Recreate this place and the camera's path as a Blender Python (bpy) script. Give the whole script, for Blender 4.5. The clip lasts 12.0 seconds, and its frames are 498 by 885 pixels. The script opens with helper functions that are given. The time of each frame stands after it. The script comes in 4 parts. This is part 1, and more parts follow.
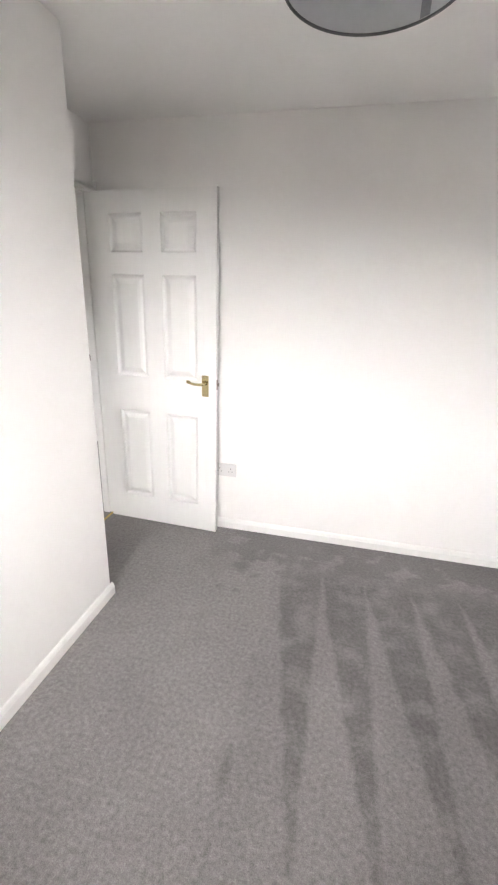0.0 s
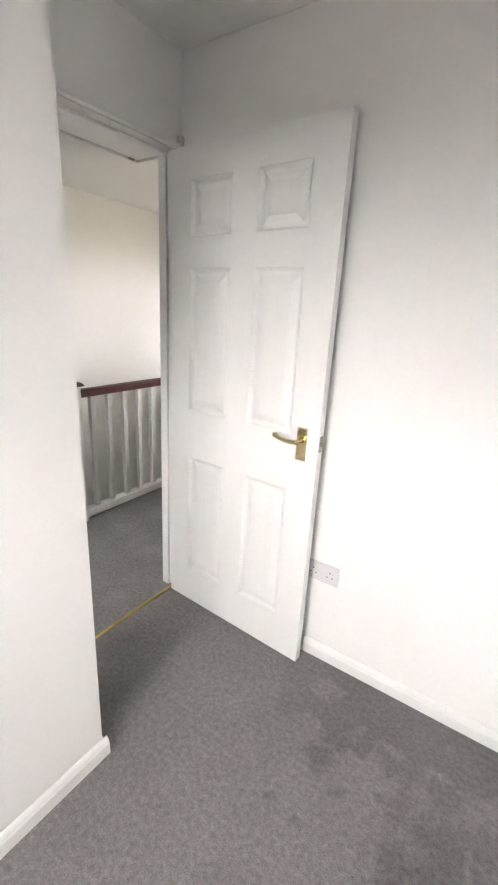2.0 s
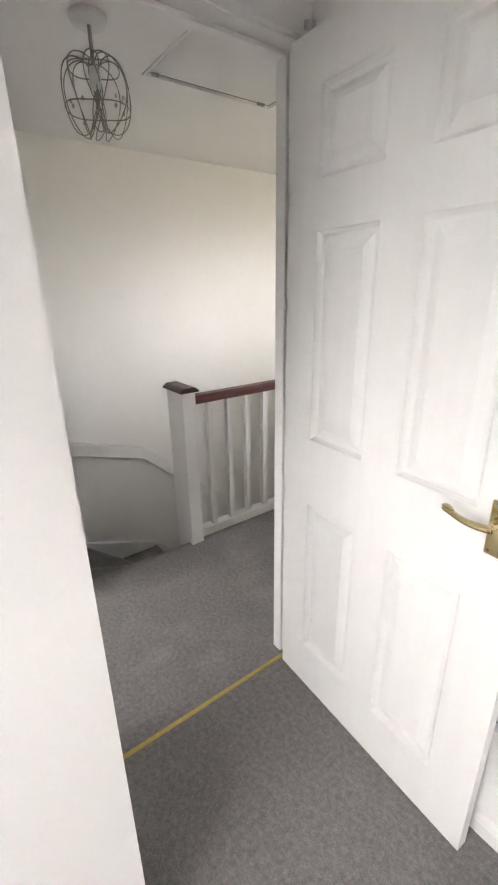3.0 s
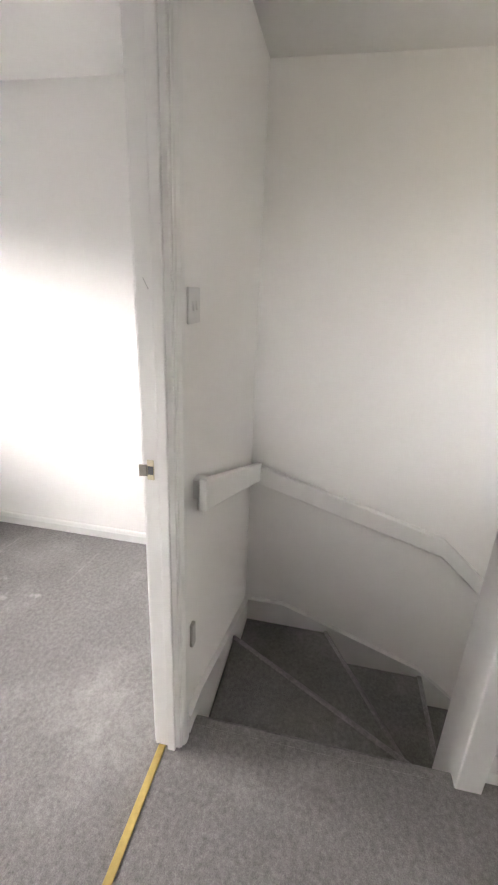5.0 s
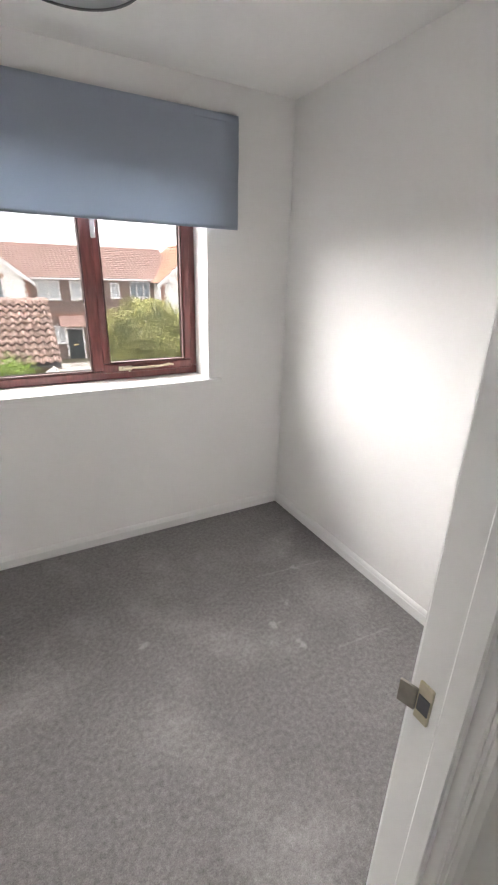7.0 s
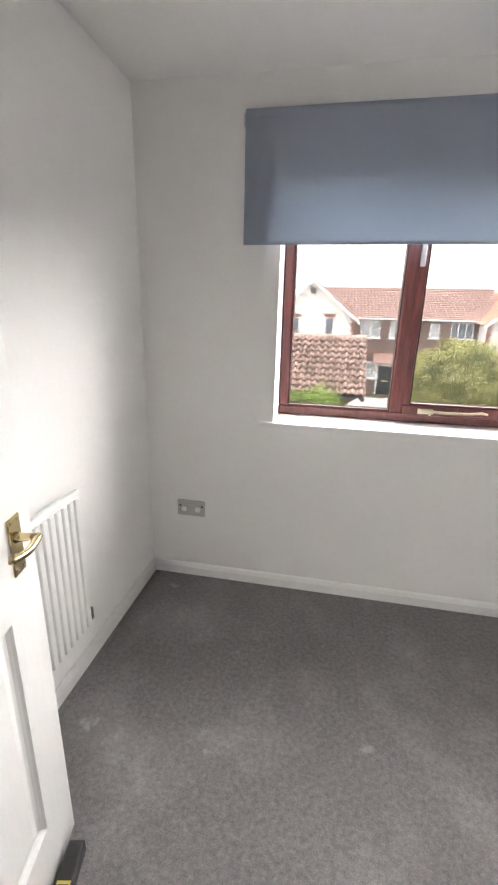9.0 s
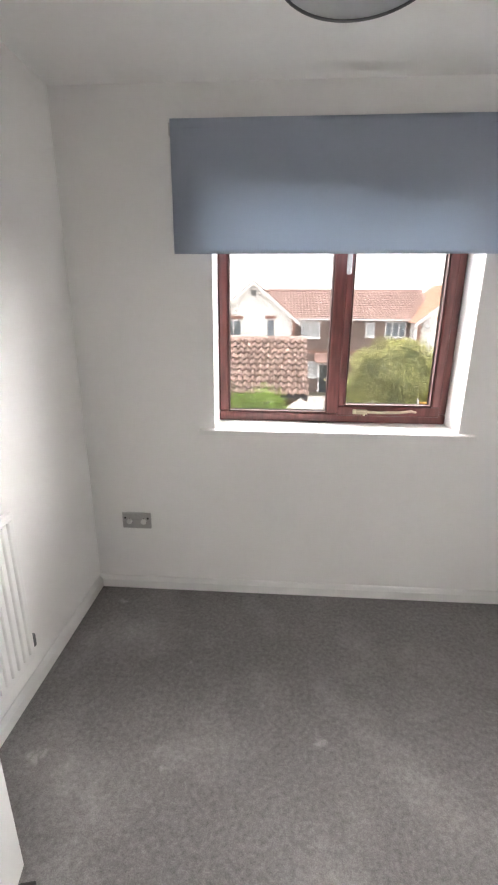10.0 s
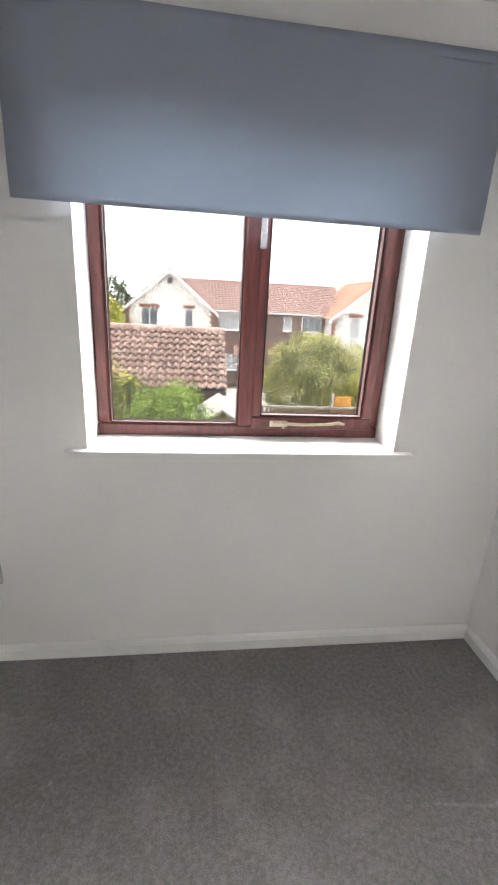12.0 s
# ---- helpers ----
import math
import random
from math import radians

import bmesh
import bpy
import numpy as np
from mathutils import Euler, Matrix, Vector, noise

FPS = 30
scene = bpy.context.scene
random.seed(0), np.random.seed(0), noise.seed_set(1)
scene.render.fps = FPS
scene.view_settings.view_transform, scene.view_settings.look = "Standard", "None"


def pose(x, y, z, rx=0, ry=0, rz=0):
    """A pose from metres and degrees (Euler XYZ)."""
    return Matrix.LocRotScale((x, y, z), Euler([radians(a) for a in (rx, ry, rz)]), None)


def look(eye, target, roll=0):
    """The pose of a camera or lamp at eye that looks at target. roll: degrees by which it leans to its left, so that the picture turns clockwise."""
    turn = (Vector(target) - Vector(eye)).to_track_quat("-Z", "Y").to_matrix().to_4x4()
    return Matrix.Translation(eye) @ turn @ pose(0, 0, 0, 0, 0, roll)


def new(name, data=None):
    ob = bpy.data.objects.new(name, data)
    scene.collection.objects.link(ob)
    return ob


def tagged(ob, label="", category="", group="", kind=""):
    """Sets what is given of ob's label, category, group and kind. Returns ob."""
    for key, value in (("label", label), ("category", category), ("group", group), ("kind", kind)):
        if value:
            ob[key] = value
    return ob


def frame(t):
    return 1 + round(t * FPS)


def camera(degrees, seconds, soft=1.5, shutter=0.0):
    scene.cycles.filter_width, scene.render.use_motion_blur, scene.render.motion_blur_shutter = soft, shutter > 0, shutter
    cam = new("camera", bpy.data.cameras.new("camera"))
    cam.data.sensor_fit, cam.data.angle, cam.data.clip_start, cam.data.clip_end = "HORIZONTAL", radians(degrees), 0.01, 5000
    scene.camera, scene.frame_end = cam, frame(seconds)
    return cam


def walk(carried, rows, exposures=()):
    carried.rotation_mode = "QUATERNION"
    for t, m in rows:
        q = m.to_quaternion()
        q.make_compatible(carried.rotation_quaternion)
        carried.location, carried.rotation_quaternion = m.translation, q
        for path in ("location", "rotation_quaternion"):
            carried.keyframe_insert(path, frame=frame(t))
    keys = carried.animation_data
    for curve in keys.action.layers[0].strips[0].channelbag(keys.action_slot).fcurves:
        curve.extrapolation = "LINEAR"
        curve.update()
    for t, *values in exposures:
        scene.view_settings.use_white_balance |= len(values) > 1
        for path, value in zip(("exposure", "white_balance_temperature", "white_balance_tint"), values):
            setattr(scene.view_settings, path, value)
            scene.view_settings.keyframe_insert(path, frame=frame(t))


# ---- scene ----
# ---------------------------------------------------------------- camera and walk
cam = camera(60.9, 12.0, soft=2.2)
PATH = [
    (0, (0.512, 0.144, 1.455), (0.089, 1.99, 0.814), 1.8),
    (0.5, (0.44, 0.329, 1.452), (-0.039, 2.189, 0.893), 0.5),
    (1, (0.426, 0.59, 1.451), (-0.186, 2.402, 0.866), -1.6),
    (1.5, (0.442, 0.883, 1.447), (-0.407, 2.592, 0.849), 2.9),
    (2, (0.359, 1.133, 1.428), (-0.691, 2.724, 0.824), 3.1),
    (2.5, (0.193, 1.371, 1.459), (-1.049, 2.822, 0.866), 2.0),
    (2.7, (0.125, 1.479, 1.44), (-1.247, 2.787, 0.801), 0.5),
    (4.3, (-0.604, 2.058, 1.422), (-2.44, 2.472, 0.744), 1.7),
    (4.5, (-0.702, 2.091, 1.414), (-2.574, 2.302, 0.743), 1.5),
    (4.7, (-0.825, 2.121, 1.422), (-2.713, 2.065, 0.764), 2.1),
    (5, (-0.946, 2.118, 1.414), (-2.794, 1.764, 0.737), 2.5),
    (5.5, (-1.130, 2.065, 1.395), (-2.853, 1.293, 0.736), 2.8),
    (6, (-1.319, 1.973, 1.388), (-2.850, 0.886, 0.693), 2.1),
    (6.5, (-1.464, 1.917, 1.409), (-2.645, 0.464, 0.706), 1.4),
    (7, (-1.521, 1.888, 1.409), (-2.424, 0.256, 0.677), 1.4),
    (7.5, (-1.527, 1.776, 1.375), (-2.218, 0.035, 0.676), 1.5),
    (7.7, (-1.564, 1.728, 1.396), (-2.114, -0.072, 0.72), 1.6),
    (9.3, (-1.586, 1.643, 1.366), (-1.175, -0.222, 0.772), 1.2),
    (9.5, (-1.593, 1.653, 1.369), (-1.189, -0.215, 0.778), 0.9),
    (10, (-1.609, 1.644, 1.393), (-1.491, -0.265, 0.808), 0.4),
    (10.5, (-1.645, 1.613, 1.395), (-1.972, -0.269, 0.804), 0.9),
    (11, (-1.637, 1.583, 1.364), (-2.195, -0.237, 0.75), 2.5),
    (11.5, (-1.636, 1.404, 1.351), (-2.065, -0.445, 0.719), 3.3),
    (12, (-1.697, 1.179, 1.369), (-1.951, -0.708, 0.758), 3.1),
]
EXPOSURES = [(0.0, 6.06, 6720, 13), (2.7, 5.97, 6780, 13), (4.5, 6.3, 6820, 14), (5.5, 6.22, 6760, 13), (6.1, 6.02, 6720, 13), (6.6, 5.66, 6720, 12), (7.5, 5.68, 6700, 12), (10.0, 5.75, 6760, 12), (12.0, 5.65, 6650, 11)]
walk(cam, [(t, look(eye, target, roll)) for t, eye, target, roll in PATH], EXPOSURES)
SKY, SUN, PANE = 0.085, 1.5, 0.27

# ---------------------------------------------------------------- world and light
world = bpy.data.worlds.new("sky")
scene.world = world
world.use_nodes = True
wn, wl = world.node_tree.nodes, world.node_tree.links
sky = wn.new("ShaderNodeTexSky")
sky.sky_type, sky.sun_disc = "NISHITA", False
sky.sun_elevation, sky.sun_rotation = radians(42), radians(180)
sky.air_density, sky.dust_density, sky.ozone_density = 1.0, 2.5, 1.0
cloud = wn.new("ShaderNodeHueSaturation")  # thin high cloud takes most of the blue out
cloud.inputs["Saturation"].default_value = 0.22
veil = wn.new("ShaderNodeGamma")  # cloud evens out the glare round the sun
veil.inputs["Gamma"].default_value = 0.15
wl.new(sky.outputs["Color"], veil.inputs["Color"])
wl.new(veil.outputs["Color"], cloud.inputs["Color"])
cloud.inputs["Value"].default_value = 5.5
wl.new(cloud.outputs["Color"], wn["Background"].inputs["Color"])
wn["Background"].inputs["Strength"].default_value = SKY

sun = new("sun", bpy.data.lights.new("sun", "SUN"))
sun.data.energy, sun.data.angle, sun.data.color = SUN, radians(150), (0.985, 0.985, 1.0)
sun.data.cycles.use_multiple_importance_sampling = False
sun.matrix_world = look((0, 0, 0), (0.0, 0.743, -0.669))


# ---------------------------------------------------------------- materials
def material(name, colour, rough=0.6, metal=0.0, grain=(0, 0.0), blotch=(0, 0.0), bump=(0, 0.0), stretch=(1, 1, 1), spec=0.5, random_tone=0.0, sheen=0.0):
    """Base colour varied at two scales (grain, blotch: scale, amount) and a fine relief (bump: scale, millimetres)."""
    m = bpy.data.materials.new(name)
    m.use_nodes = True
    n, l = m.node_tree.nodes, m.node_tree.links
    b = n["Principled BSDF"]
    b.inputs["Roughness"].default_value, b.inputs["Metallic"].default_value = rough, metal
    b.inputs["Specular IOR Level"].default_value = spec
    b.inputs["Sheen Weight"].default_value = sheen
    geo = n.new("ShaderNodeNewGeometry")
    scale = n.new("ShaderNodeVectorMath")
    scale.operation = "MULTIPLY"
    scale.inputs[1].default_value = stretch
    l.new(geo.outputs["Position"], scale.inputs[0])
    tone = n.new("ShaderNodeValue")
    tone.outputs[0].default_value = 1.0
    out = tone.outputs[0]
    for size, amount in (grain, blotch):
        if amount:
            tex = n.new("ShaderNodeTexNoise")
            tex.inputs["Scale"].default_value, tex.inputs["Detail"].default_value = size, 5
            l.new(scale.outputs[0], tex.inputs["Vector"])
            rng = n.new("ShaderNodeMapRange")
            rng.inputs["From Min"].default_value, rng.inputs["From Max"].default_value = 0.3, 0.7
            rng.inputs["To Min"].default_value, rng.inputs["To Max"].default_value = 1 - amount, 1 + amount
            l.new(tex.outputs["Fac"], rng.inputs["Value"])
            mul = n.new("ShaderNodeMath")
            mul.operation = "MULTIPLY"
            l.new(out, mul.inputs[0])
            l.new(rng.outputs[0], mul.inputs[1])
            out = mul.outputs[0]
    if random_tone:
        info = n.new("ShaderNodeObjectInfo")
        rng = n.new("ShaderNodeMapRange")
        rng.inputs["To Min"].default_value, rng.inputs["To Max"].default_value = 1 - random_tone, 1 + random_tone
        l.new(info.outputs["Random"], rng.inputs["Value"])
        mul = n.new("ShaderNodeMath")
        mul.operation = "MULTIPLY"
        l.new(out, mul.inputs[0])
        l.new(rng.outputs[0], mul.inputs[1])
        out = mul.outputs[0]
    col = n.new("ShaderNodeVectorMath")
    col.operation = "SCALE"
    col.inputs[0].default_value = colour
    l.new(out, col.inputs["Scale"])
    l.new(col.outputs[0], b.inputs["Base Color"])
    if bump[1]:
        tex = n.new("ShaderNodeTexNoise")
        tex.inputs["Scale"].default_value, tex.inputs["Detail"].default_value = bump[0], 4
        l.new(scale.outputs[0], tex.inputs["Vector"])
        bp = n.new("ShaderNodeBump")
        bp.inputs["Strength"].default_value, bp.inputs["Distance"].default_value = 1.0, bump[1] / 1000
        l.new(tex.outputs["Fac"], bp.inputs["Height"])
        l.new(bp.outputs[0], b.inputs["Normal"])
    return m


WALL = material("wall_paint", (0.86, 0.85, 0.835), 0.85, grain=(60, 0.006), blotch=(1.6, 0.012), bump=(240, 0.12), spec=0.25)
CEIL = material("ceiling_paint", (0.86, 0.855, 0.84), 0.9, grain=(40, 0.008), blotch=(1.2, 0.012), bump=(150, 0.35), spec=0.2)
GLOSS = material("white_gloss", (0.82, 0.815, 0.80), 0.32, grain=(30, 0.008), blotch=(2.5, 0.012), bump=(60, 0.05), spec=0.5)
DOORW = material("white_door_skin", (0.82, 0.815, 0.80), 0.38, grain=(40, 0.01), blotch=(2.0, 0.012), bump=(70, 0.5), stretch=(1, 1, 0.06), spec=0.45)
BRASS = material("polished_brass", (0.64, 0.53, 0.30), 0.20, 1.0, grain=(90, 0.06), blotch=(12, 0.1), bump=(160, 0.05))
STRIP = material("brass_strip", (0.58, 0.44, 0.17), 0.5, 1.0, grain=(60, 0.08), blotch=(8, 0.08), bump=(120, 0.08))
PALEBRASS = material("pale_brass", (0.60, 0.54, 0.40), 0.35, 0.9, grain=(90, 0.06), blotch=(12, 0.08))
STEEL = material("dull_steel", (0.36, 0.33, 0.29), 0.35, 1.0, grain=(80, 0.08), blotch=(20, 0.1))
MAHOG = material("mahogany_frame", (0.150, 0.046, 0.042), 0.28, grain=(70, 0.28), blotch=(9, 0.15), bump=(90, 0.15), stretch=(1, 1, 0.12), spec=0.5)
RAILW = material("red_brown_handrail", (0.075, 0.018, 0.018), 0.45, grain=(60, 0.25), blotch=(6, 0.12), bump=(80, 0.12), stretch=(1, 0.1, 1))
CAPW = material("dark_newel_cap", (0.045, 0.023, 0.020), 0.42, grain=(60, 0.25), blotch=(6, 0.15), bump=(80, 0.15), stretch=(0.1, 1, 1))
BLIND = material("slate_blue_fabric", (0.385, 0.430, 0.505), 0.9, grain=(420, 0.05), blotch=(1.4, 0.02), spec=0.15)
SHADE = material("grey_lampshade_fabric", (0.30, 0.315, 0.335), 0.9, grain=(300, 0.05), blotch=(3, 0.03), bump=(600, 0.2), spec=0.15)
SHADEIN = material("shade_lining", (0.62, 0.64, 0.66), 0.75, grain=(80, 0.02), blotch=(3, 0.03))
DARKRIM = material("dark_trim", (0.10, 0.10, 0.11), 0.6, grain=(80, 0.06), blotch=(8, 0.06))
GASKET = material("dark_gasket", (0.060, 0.026, 0.024), 0.8, grain=(60, 0.1), blotch=(8, 0.1), spec=0.2)
PLASTIC = material("white_plastic", (0.68, 0.675, 0.67), 0.35, grain=(40, 0.01), blotch=(6, 0.01))
CHROMEP = material("brushed_plate", (0.52, 0.51, 0.50), 0.42, 0.75, grain=(120, 0.06), blotch=(15, 0.05), stretch=(0.1, 1, 1))
HOLE = material("socket_hole", (0.02, 0.02, 0.02), 0.6)
RADI = material("radiator_enamel", (0.82, 0.815, 0.80), 0.28, grain=(30, 0.006), blotch=(3, 0.01))
BLACK = material("black_plastic", (0.018, 0.018, 0.018), 0.42, grain=(90, 0.12), blotch=(9, 0.1))
YELLOW = material("yellow_label", (0.75, 0.58, 0.12), 0.5, grain=(90, 0.05), blotch=(14, 0.06))
WIRE = material("smoked_wire", (0.23, 0.215, 0.195), 0.3, 0.3, grain=(60, 0.06), blotch=(9, 0.06))
RENDERW = material("white_render", (0.78, 0.775, 0.765), 0.9, grain=(6, 0.03), blotch=(0.5, 0.05), bump=(30, 3))
BRICK = material("brown_brick", (0.19, 0.142, 0.128), 0.9, grain=(9, 0.16), blotch=(0.6, 0.1), bump=(20, 4))
REDBRICK = material("red_brick", (0.27, 0.145, 0.115), 0.9, grain=(9, 0.15), blotch=(0.8, 0.1), bump=(20, 3))
TILE = material("clay_pantile", (0.46, 0.33, 0.285), 0.8, grain=(10, 0.14), blotch=(1.1, 0.14), bump=(30, 3), random_tone=0.2)
TILEFAR = material("red_roof_tile", (0.38, 0.245, 0.212), 0.85, grain=(3, 0.12), blotch=(0.4, 0.08), bump=(8, 8))
TILEORANGE = material("orange_roof_tile", (0.50, 0.27, 0.18), 0.85, grain=(3, 0.12), blotch=(0.4, 0.08), bump=(8, 8))
PVC = material("white_upvc", (0.78, 0.78, 0.78), 0.4, grain=(8, 0.02), blotch=(1, 0.02))
FARGLASS = material("far_window_glass", (0.16, 0.19, 0.22), 0.08, grain=(1.5, 0.35), blotch=(0.5, 0.25))
NET = material("net_curtain", (0.42, 0.44, 0.46), 0.8, grain=(5, 0.08), blotch=(1, 0.08), stretch=(1, 1, 0.05))
DARKDOOR = material("dark_front_door", (0.035, 0.045, 0.05), 0.4, grain=(10, 0.1), blotch=(1, 0.1))
CONC = material("pale_concrete", (0.45, 0.42, 0.38), 0.95, grain=(4, 0.08), blotch=(0.3, 0.12), bump=(20, 4))
GRASS = material("grass_ground", (0.115, 0.105, 0.068), 0.95, grain=(8, 0.3), blotch=(0.25, 0.25), bump=(12, 30))
LEAFNEAR = material("bright_green_leaf", (0.25, 0.36, 0.07), 0.6, grain=(10, 0.3), blotch=(2, 0.25))
LEAFBIG = material("olive_leaf", (0.40, 0.40, 0.16), 0.65, grain=(8, 0.35), blotch=(1.2, 0.4))
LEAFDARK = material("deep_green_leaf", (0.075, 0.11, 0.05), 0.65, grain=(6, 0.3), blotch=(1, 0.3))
LEAFYEL = material("yellow_green_leaf", (0.42, 0.42, 0.08), 0.65, grain=(8, 0.3), blotch=(1.5, 0.3))
BARK = material("bark", (0.09, 0.065, 0.045), 0.95, grain=(14, 0.3), blotch=(2, 0.2), bump=(20, 8))
FENCEW = material("fence_wood", (0.17, 0.12, 0.09), 0.9, grain=(14, 0.2), blotch=(1.5, 0.15), bump=(20, 3))
ORANGE = material("orange_board", (0.62, 0.30, 0.06), 0.7, grain=(8, 0.08), blotch=(1.5, 0.08))


def let_through(m, share, colour):
    """Thin cloth: a share of the daylight behind it comes through."""
    n, l = m.node_tree.nodes, m.node_tree.links
    cloth = n.new("ShaderNodeBsdfTranslucent")
    cloth.inputs["Color"].default_value = (*colour, 1)
    mix = n.new("ShaderNodeMixShader")
    mix.inputs["Fac"].default_value = share
    l.new(n["Principled BSDF"].outputs[0], mix.inputs[1])
    l.new(cloth.outputs[0], mix.inputs[2])
    l.new(mix.outputs[0], n["Material Output"].inputs["Surface"])


let_through(BLIND, 0.22, (0.57, 0.65, 0.74))


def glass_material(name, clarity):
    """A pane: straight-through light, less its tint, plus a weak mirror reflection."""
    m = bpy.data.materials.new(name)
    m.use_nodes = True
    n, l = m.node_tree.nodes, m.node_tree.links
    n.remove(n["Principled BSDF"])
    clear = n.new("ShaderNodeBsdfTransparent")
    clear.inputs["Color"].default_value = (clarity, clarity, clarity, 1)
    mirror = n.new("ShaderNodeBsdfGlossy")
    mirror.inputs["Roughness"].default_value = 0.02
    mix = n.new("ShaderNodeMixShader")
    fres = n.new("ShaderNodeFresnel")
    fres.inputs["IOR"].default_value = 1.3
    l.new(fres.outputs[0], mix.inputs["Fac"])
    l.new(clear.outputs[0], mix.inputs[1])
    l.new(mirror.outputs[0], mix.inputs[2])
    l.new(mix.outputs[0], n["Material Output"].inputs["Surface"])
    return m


# dark tint added to dim the view outside; daylight still enters at full strength
GLASS = glass_material("view_dimming_pane", PANE)
CLEAR = glass_material("clear_pane", 0.9)


DENTS = [(-1.776, 0.479, 0.012), (-1.800, 0.555, 0.020), (-1.252, 0.624, 0.012), (-1.296, 0.672, 0.014), (-1.296, 0.257, 0.014), (-0.877, -0.109, 0.026), (-0.867, 0.660, 0.028), (-2.321, 0.690, 0.026), (-2.373, 0.846, 0.022), (-2.44, 0.60, 0.018), (-2.62, 0.42, 0.018)]
CREASES = [(-2.379, 0.389, -2.824, 0.441), (-2.442, 0.921, -2.796, 0.947), (-1.966, 0.931, -2.10, 0.948), (-1.296, 0.257, -1.270, 0.360), (-1.776, 0.479, -1.784, 0.560)]


def carpet_material(name, colour):
    """Grey cut pile: fine tufts, trodden patches, and the wedge marks of a vacuum cleaner in the first bedroom."""
    m = material(name, colour, 1.0, grain=(300, 0.2), blotch=(2.6, 0.08), bump=(230, 2.6), spec=0.05, sheen=0.25)
    n, l = m.node_tree.nodes, m.node_tree.links
    b = n["Principled BSDF"]
    scaled = b.inputs["Base Color"].links[0].from_node
    before = scaled.inputs["Scale"].links[0].from_socket
    geo = n.new("ShaderNodeNewGeometry")
    xyz = n.new("ShaderNodeSeparateXYZ")
    wob = n.new("ShaderNodeTexNoise")
    wob.inputs["Scale"].default_value = 7
    l.new(geo.outputs["Position"], wob.inputs["Vector"])
    l.new(geo.outputs["Position"], xyz.inputs[0])

    def calc(op, a, c, clamp=False):
        node = n.new("ShaderNodeMath")
        node.operation, node.use_clamp = op, clamp
        for slot, value in ((0, a), (1, c)):
            if isinstance(value, (int, float)):
                node.inputs[slot].default_value = value
            else:
                l.new(value, node.inputs[slot])
        return node.outputs[0]

    x, y = xyz.outputs["X"], xyz.outputs["Y"]
    wobble = calc("MULTIPLY", calc("SUBTRACT", wob.outputs["Fac"], 0.5), 0.17)
    lean = calc("ADD", calc("ADD", x, calc("MULTIPLY", y, 0.10)), calc("MULTIPLY", wobble, 0.25))
    u = calc("ABSOLUTE", calc("SUBTRACT", calc("FRACT", calc("DIVIDE", calc("ADD", lean, 5.06), 0.235), 0), 0.5), 0)
    half = calc("MULTIPLY", calc("SUBTRACT", 2.28, calc("ADD", y, wobble)), 0.36)
    wedge = calc("MULTIPLY", calc("SUBTRACT", half, u), 9, True)
    inside = calc("MULTIPLY", calc("MULTIPLY", calc("SUBTRACT", x, calc("ADD", wobble, 0.24)), 16, True),
                  calc("MULTIPLY", calc("SUBTRACT", y, calc("ADD", 0.3, wobble)), 1.2, True))
    inside = calc("MULTIPLY", inside, calc("MULTIPLY", calc("SUBTRACT", 2.35, y), 5, True))
    dark = calc("MULTIPLY", calc("SUBTRACT", 1.0, wedge), inside)
    mottle = n.new("ShaderNodeTexNoise")
    mottle.inputs["Scale"].default_value, mottle.inputs["Detail"].default_value = 8, 8
    l.new(geo.outputs["Position"], mottle.inputs["Vector"])
    dark = calc("MULTIPLY", dark, calc("MULTIPLY", calc("SUBTRACT", mottle.outputs["Fac"], 0.24), 3.4, True))
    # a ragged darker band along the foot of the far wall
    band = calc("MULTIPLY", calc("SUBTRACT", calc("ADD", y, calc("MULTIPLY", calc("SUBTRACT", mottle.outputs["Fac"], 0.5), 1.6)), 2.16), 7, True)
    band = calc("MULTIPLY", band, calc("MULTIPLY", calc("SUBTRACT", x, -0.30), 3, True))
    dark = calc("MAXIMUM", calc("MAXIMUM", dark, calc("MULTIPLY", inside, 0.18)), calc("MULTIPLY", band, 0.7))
    # trodden, brushed-back pile in patches
    patch = n.new("ShaderNodeTexNoise")
    patch.inputs["Scale"].default_value, patch.inputs["Detail"].default_value, patch.inputs["Distortion"].default_value = 2.3, 10, 0.3
    l.new(geo.outputs["Position"], patch.inputs["Vector"])
    lift = calc("MULTIPLY", calc("SUBTRACT", patch.outputs["Fac"], 0.49), 4.0, True)
    wisp = n.new("ShaderNodeTexNoise")
    wisp.inputs["Scale"].default_value, wisp.inputs["Detail"].default_value, wisp.inputs["Distortion"].default_value = 15, 7, 0.8
    l.new(geo.outputs["Position"], wisp.inputs["Vector"])
    streak = calc("MULTIPLY", calc("SUBTRACT", wisp.outputs["Fac"], 0.48), 5, True)
    worn = calc("ADD", 0.35, calc("MULTIPLY", calc("MULTIPLY", calc("SUBTRACT", -0.7, x), 8, True), 0.65))
    brushed = calc("MULTIPLY", calc("ADD", calc("MULTIPLY", lift, 0.34), calc("MULTIPLY", calc("MULTIPLY", streak, calc("ADD", lift, 0.12)), 0.26)), worn)
    # furniture dents and creases in the second bedroom
    spot = n.new("ShaderNodeTexNoise")
    spot.inputs["Scale"].default_value, spot.inputs["Detail"].default_value = 26, 4
    l.new(geo.outputs["Position"], spot.inputs["Vector"])
    ragged = calc("MULTIPLY", calc("SUBTRACT", spot.outputs["Fac"], 0.5), 0.13)
    marks = None
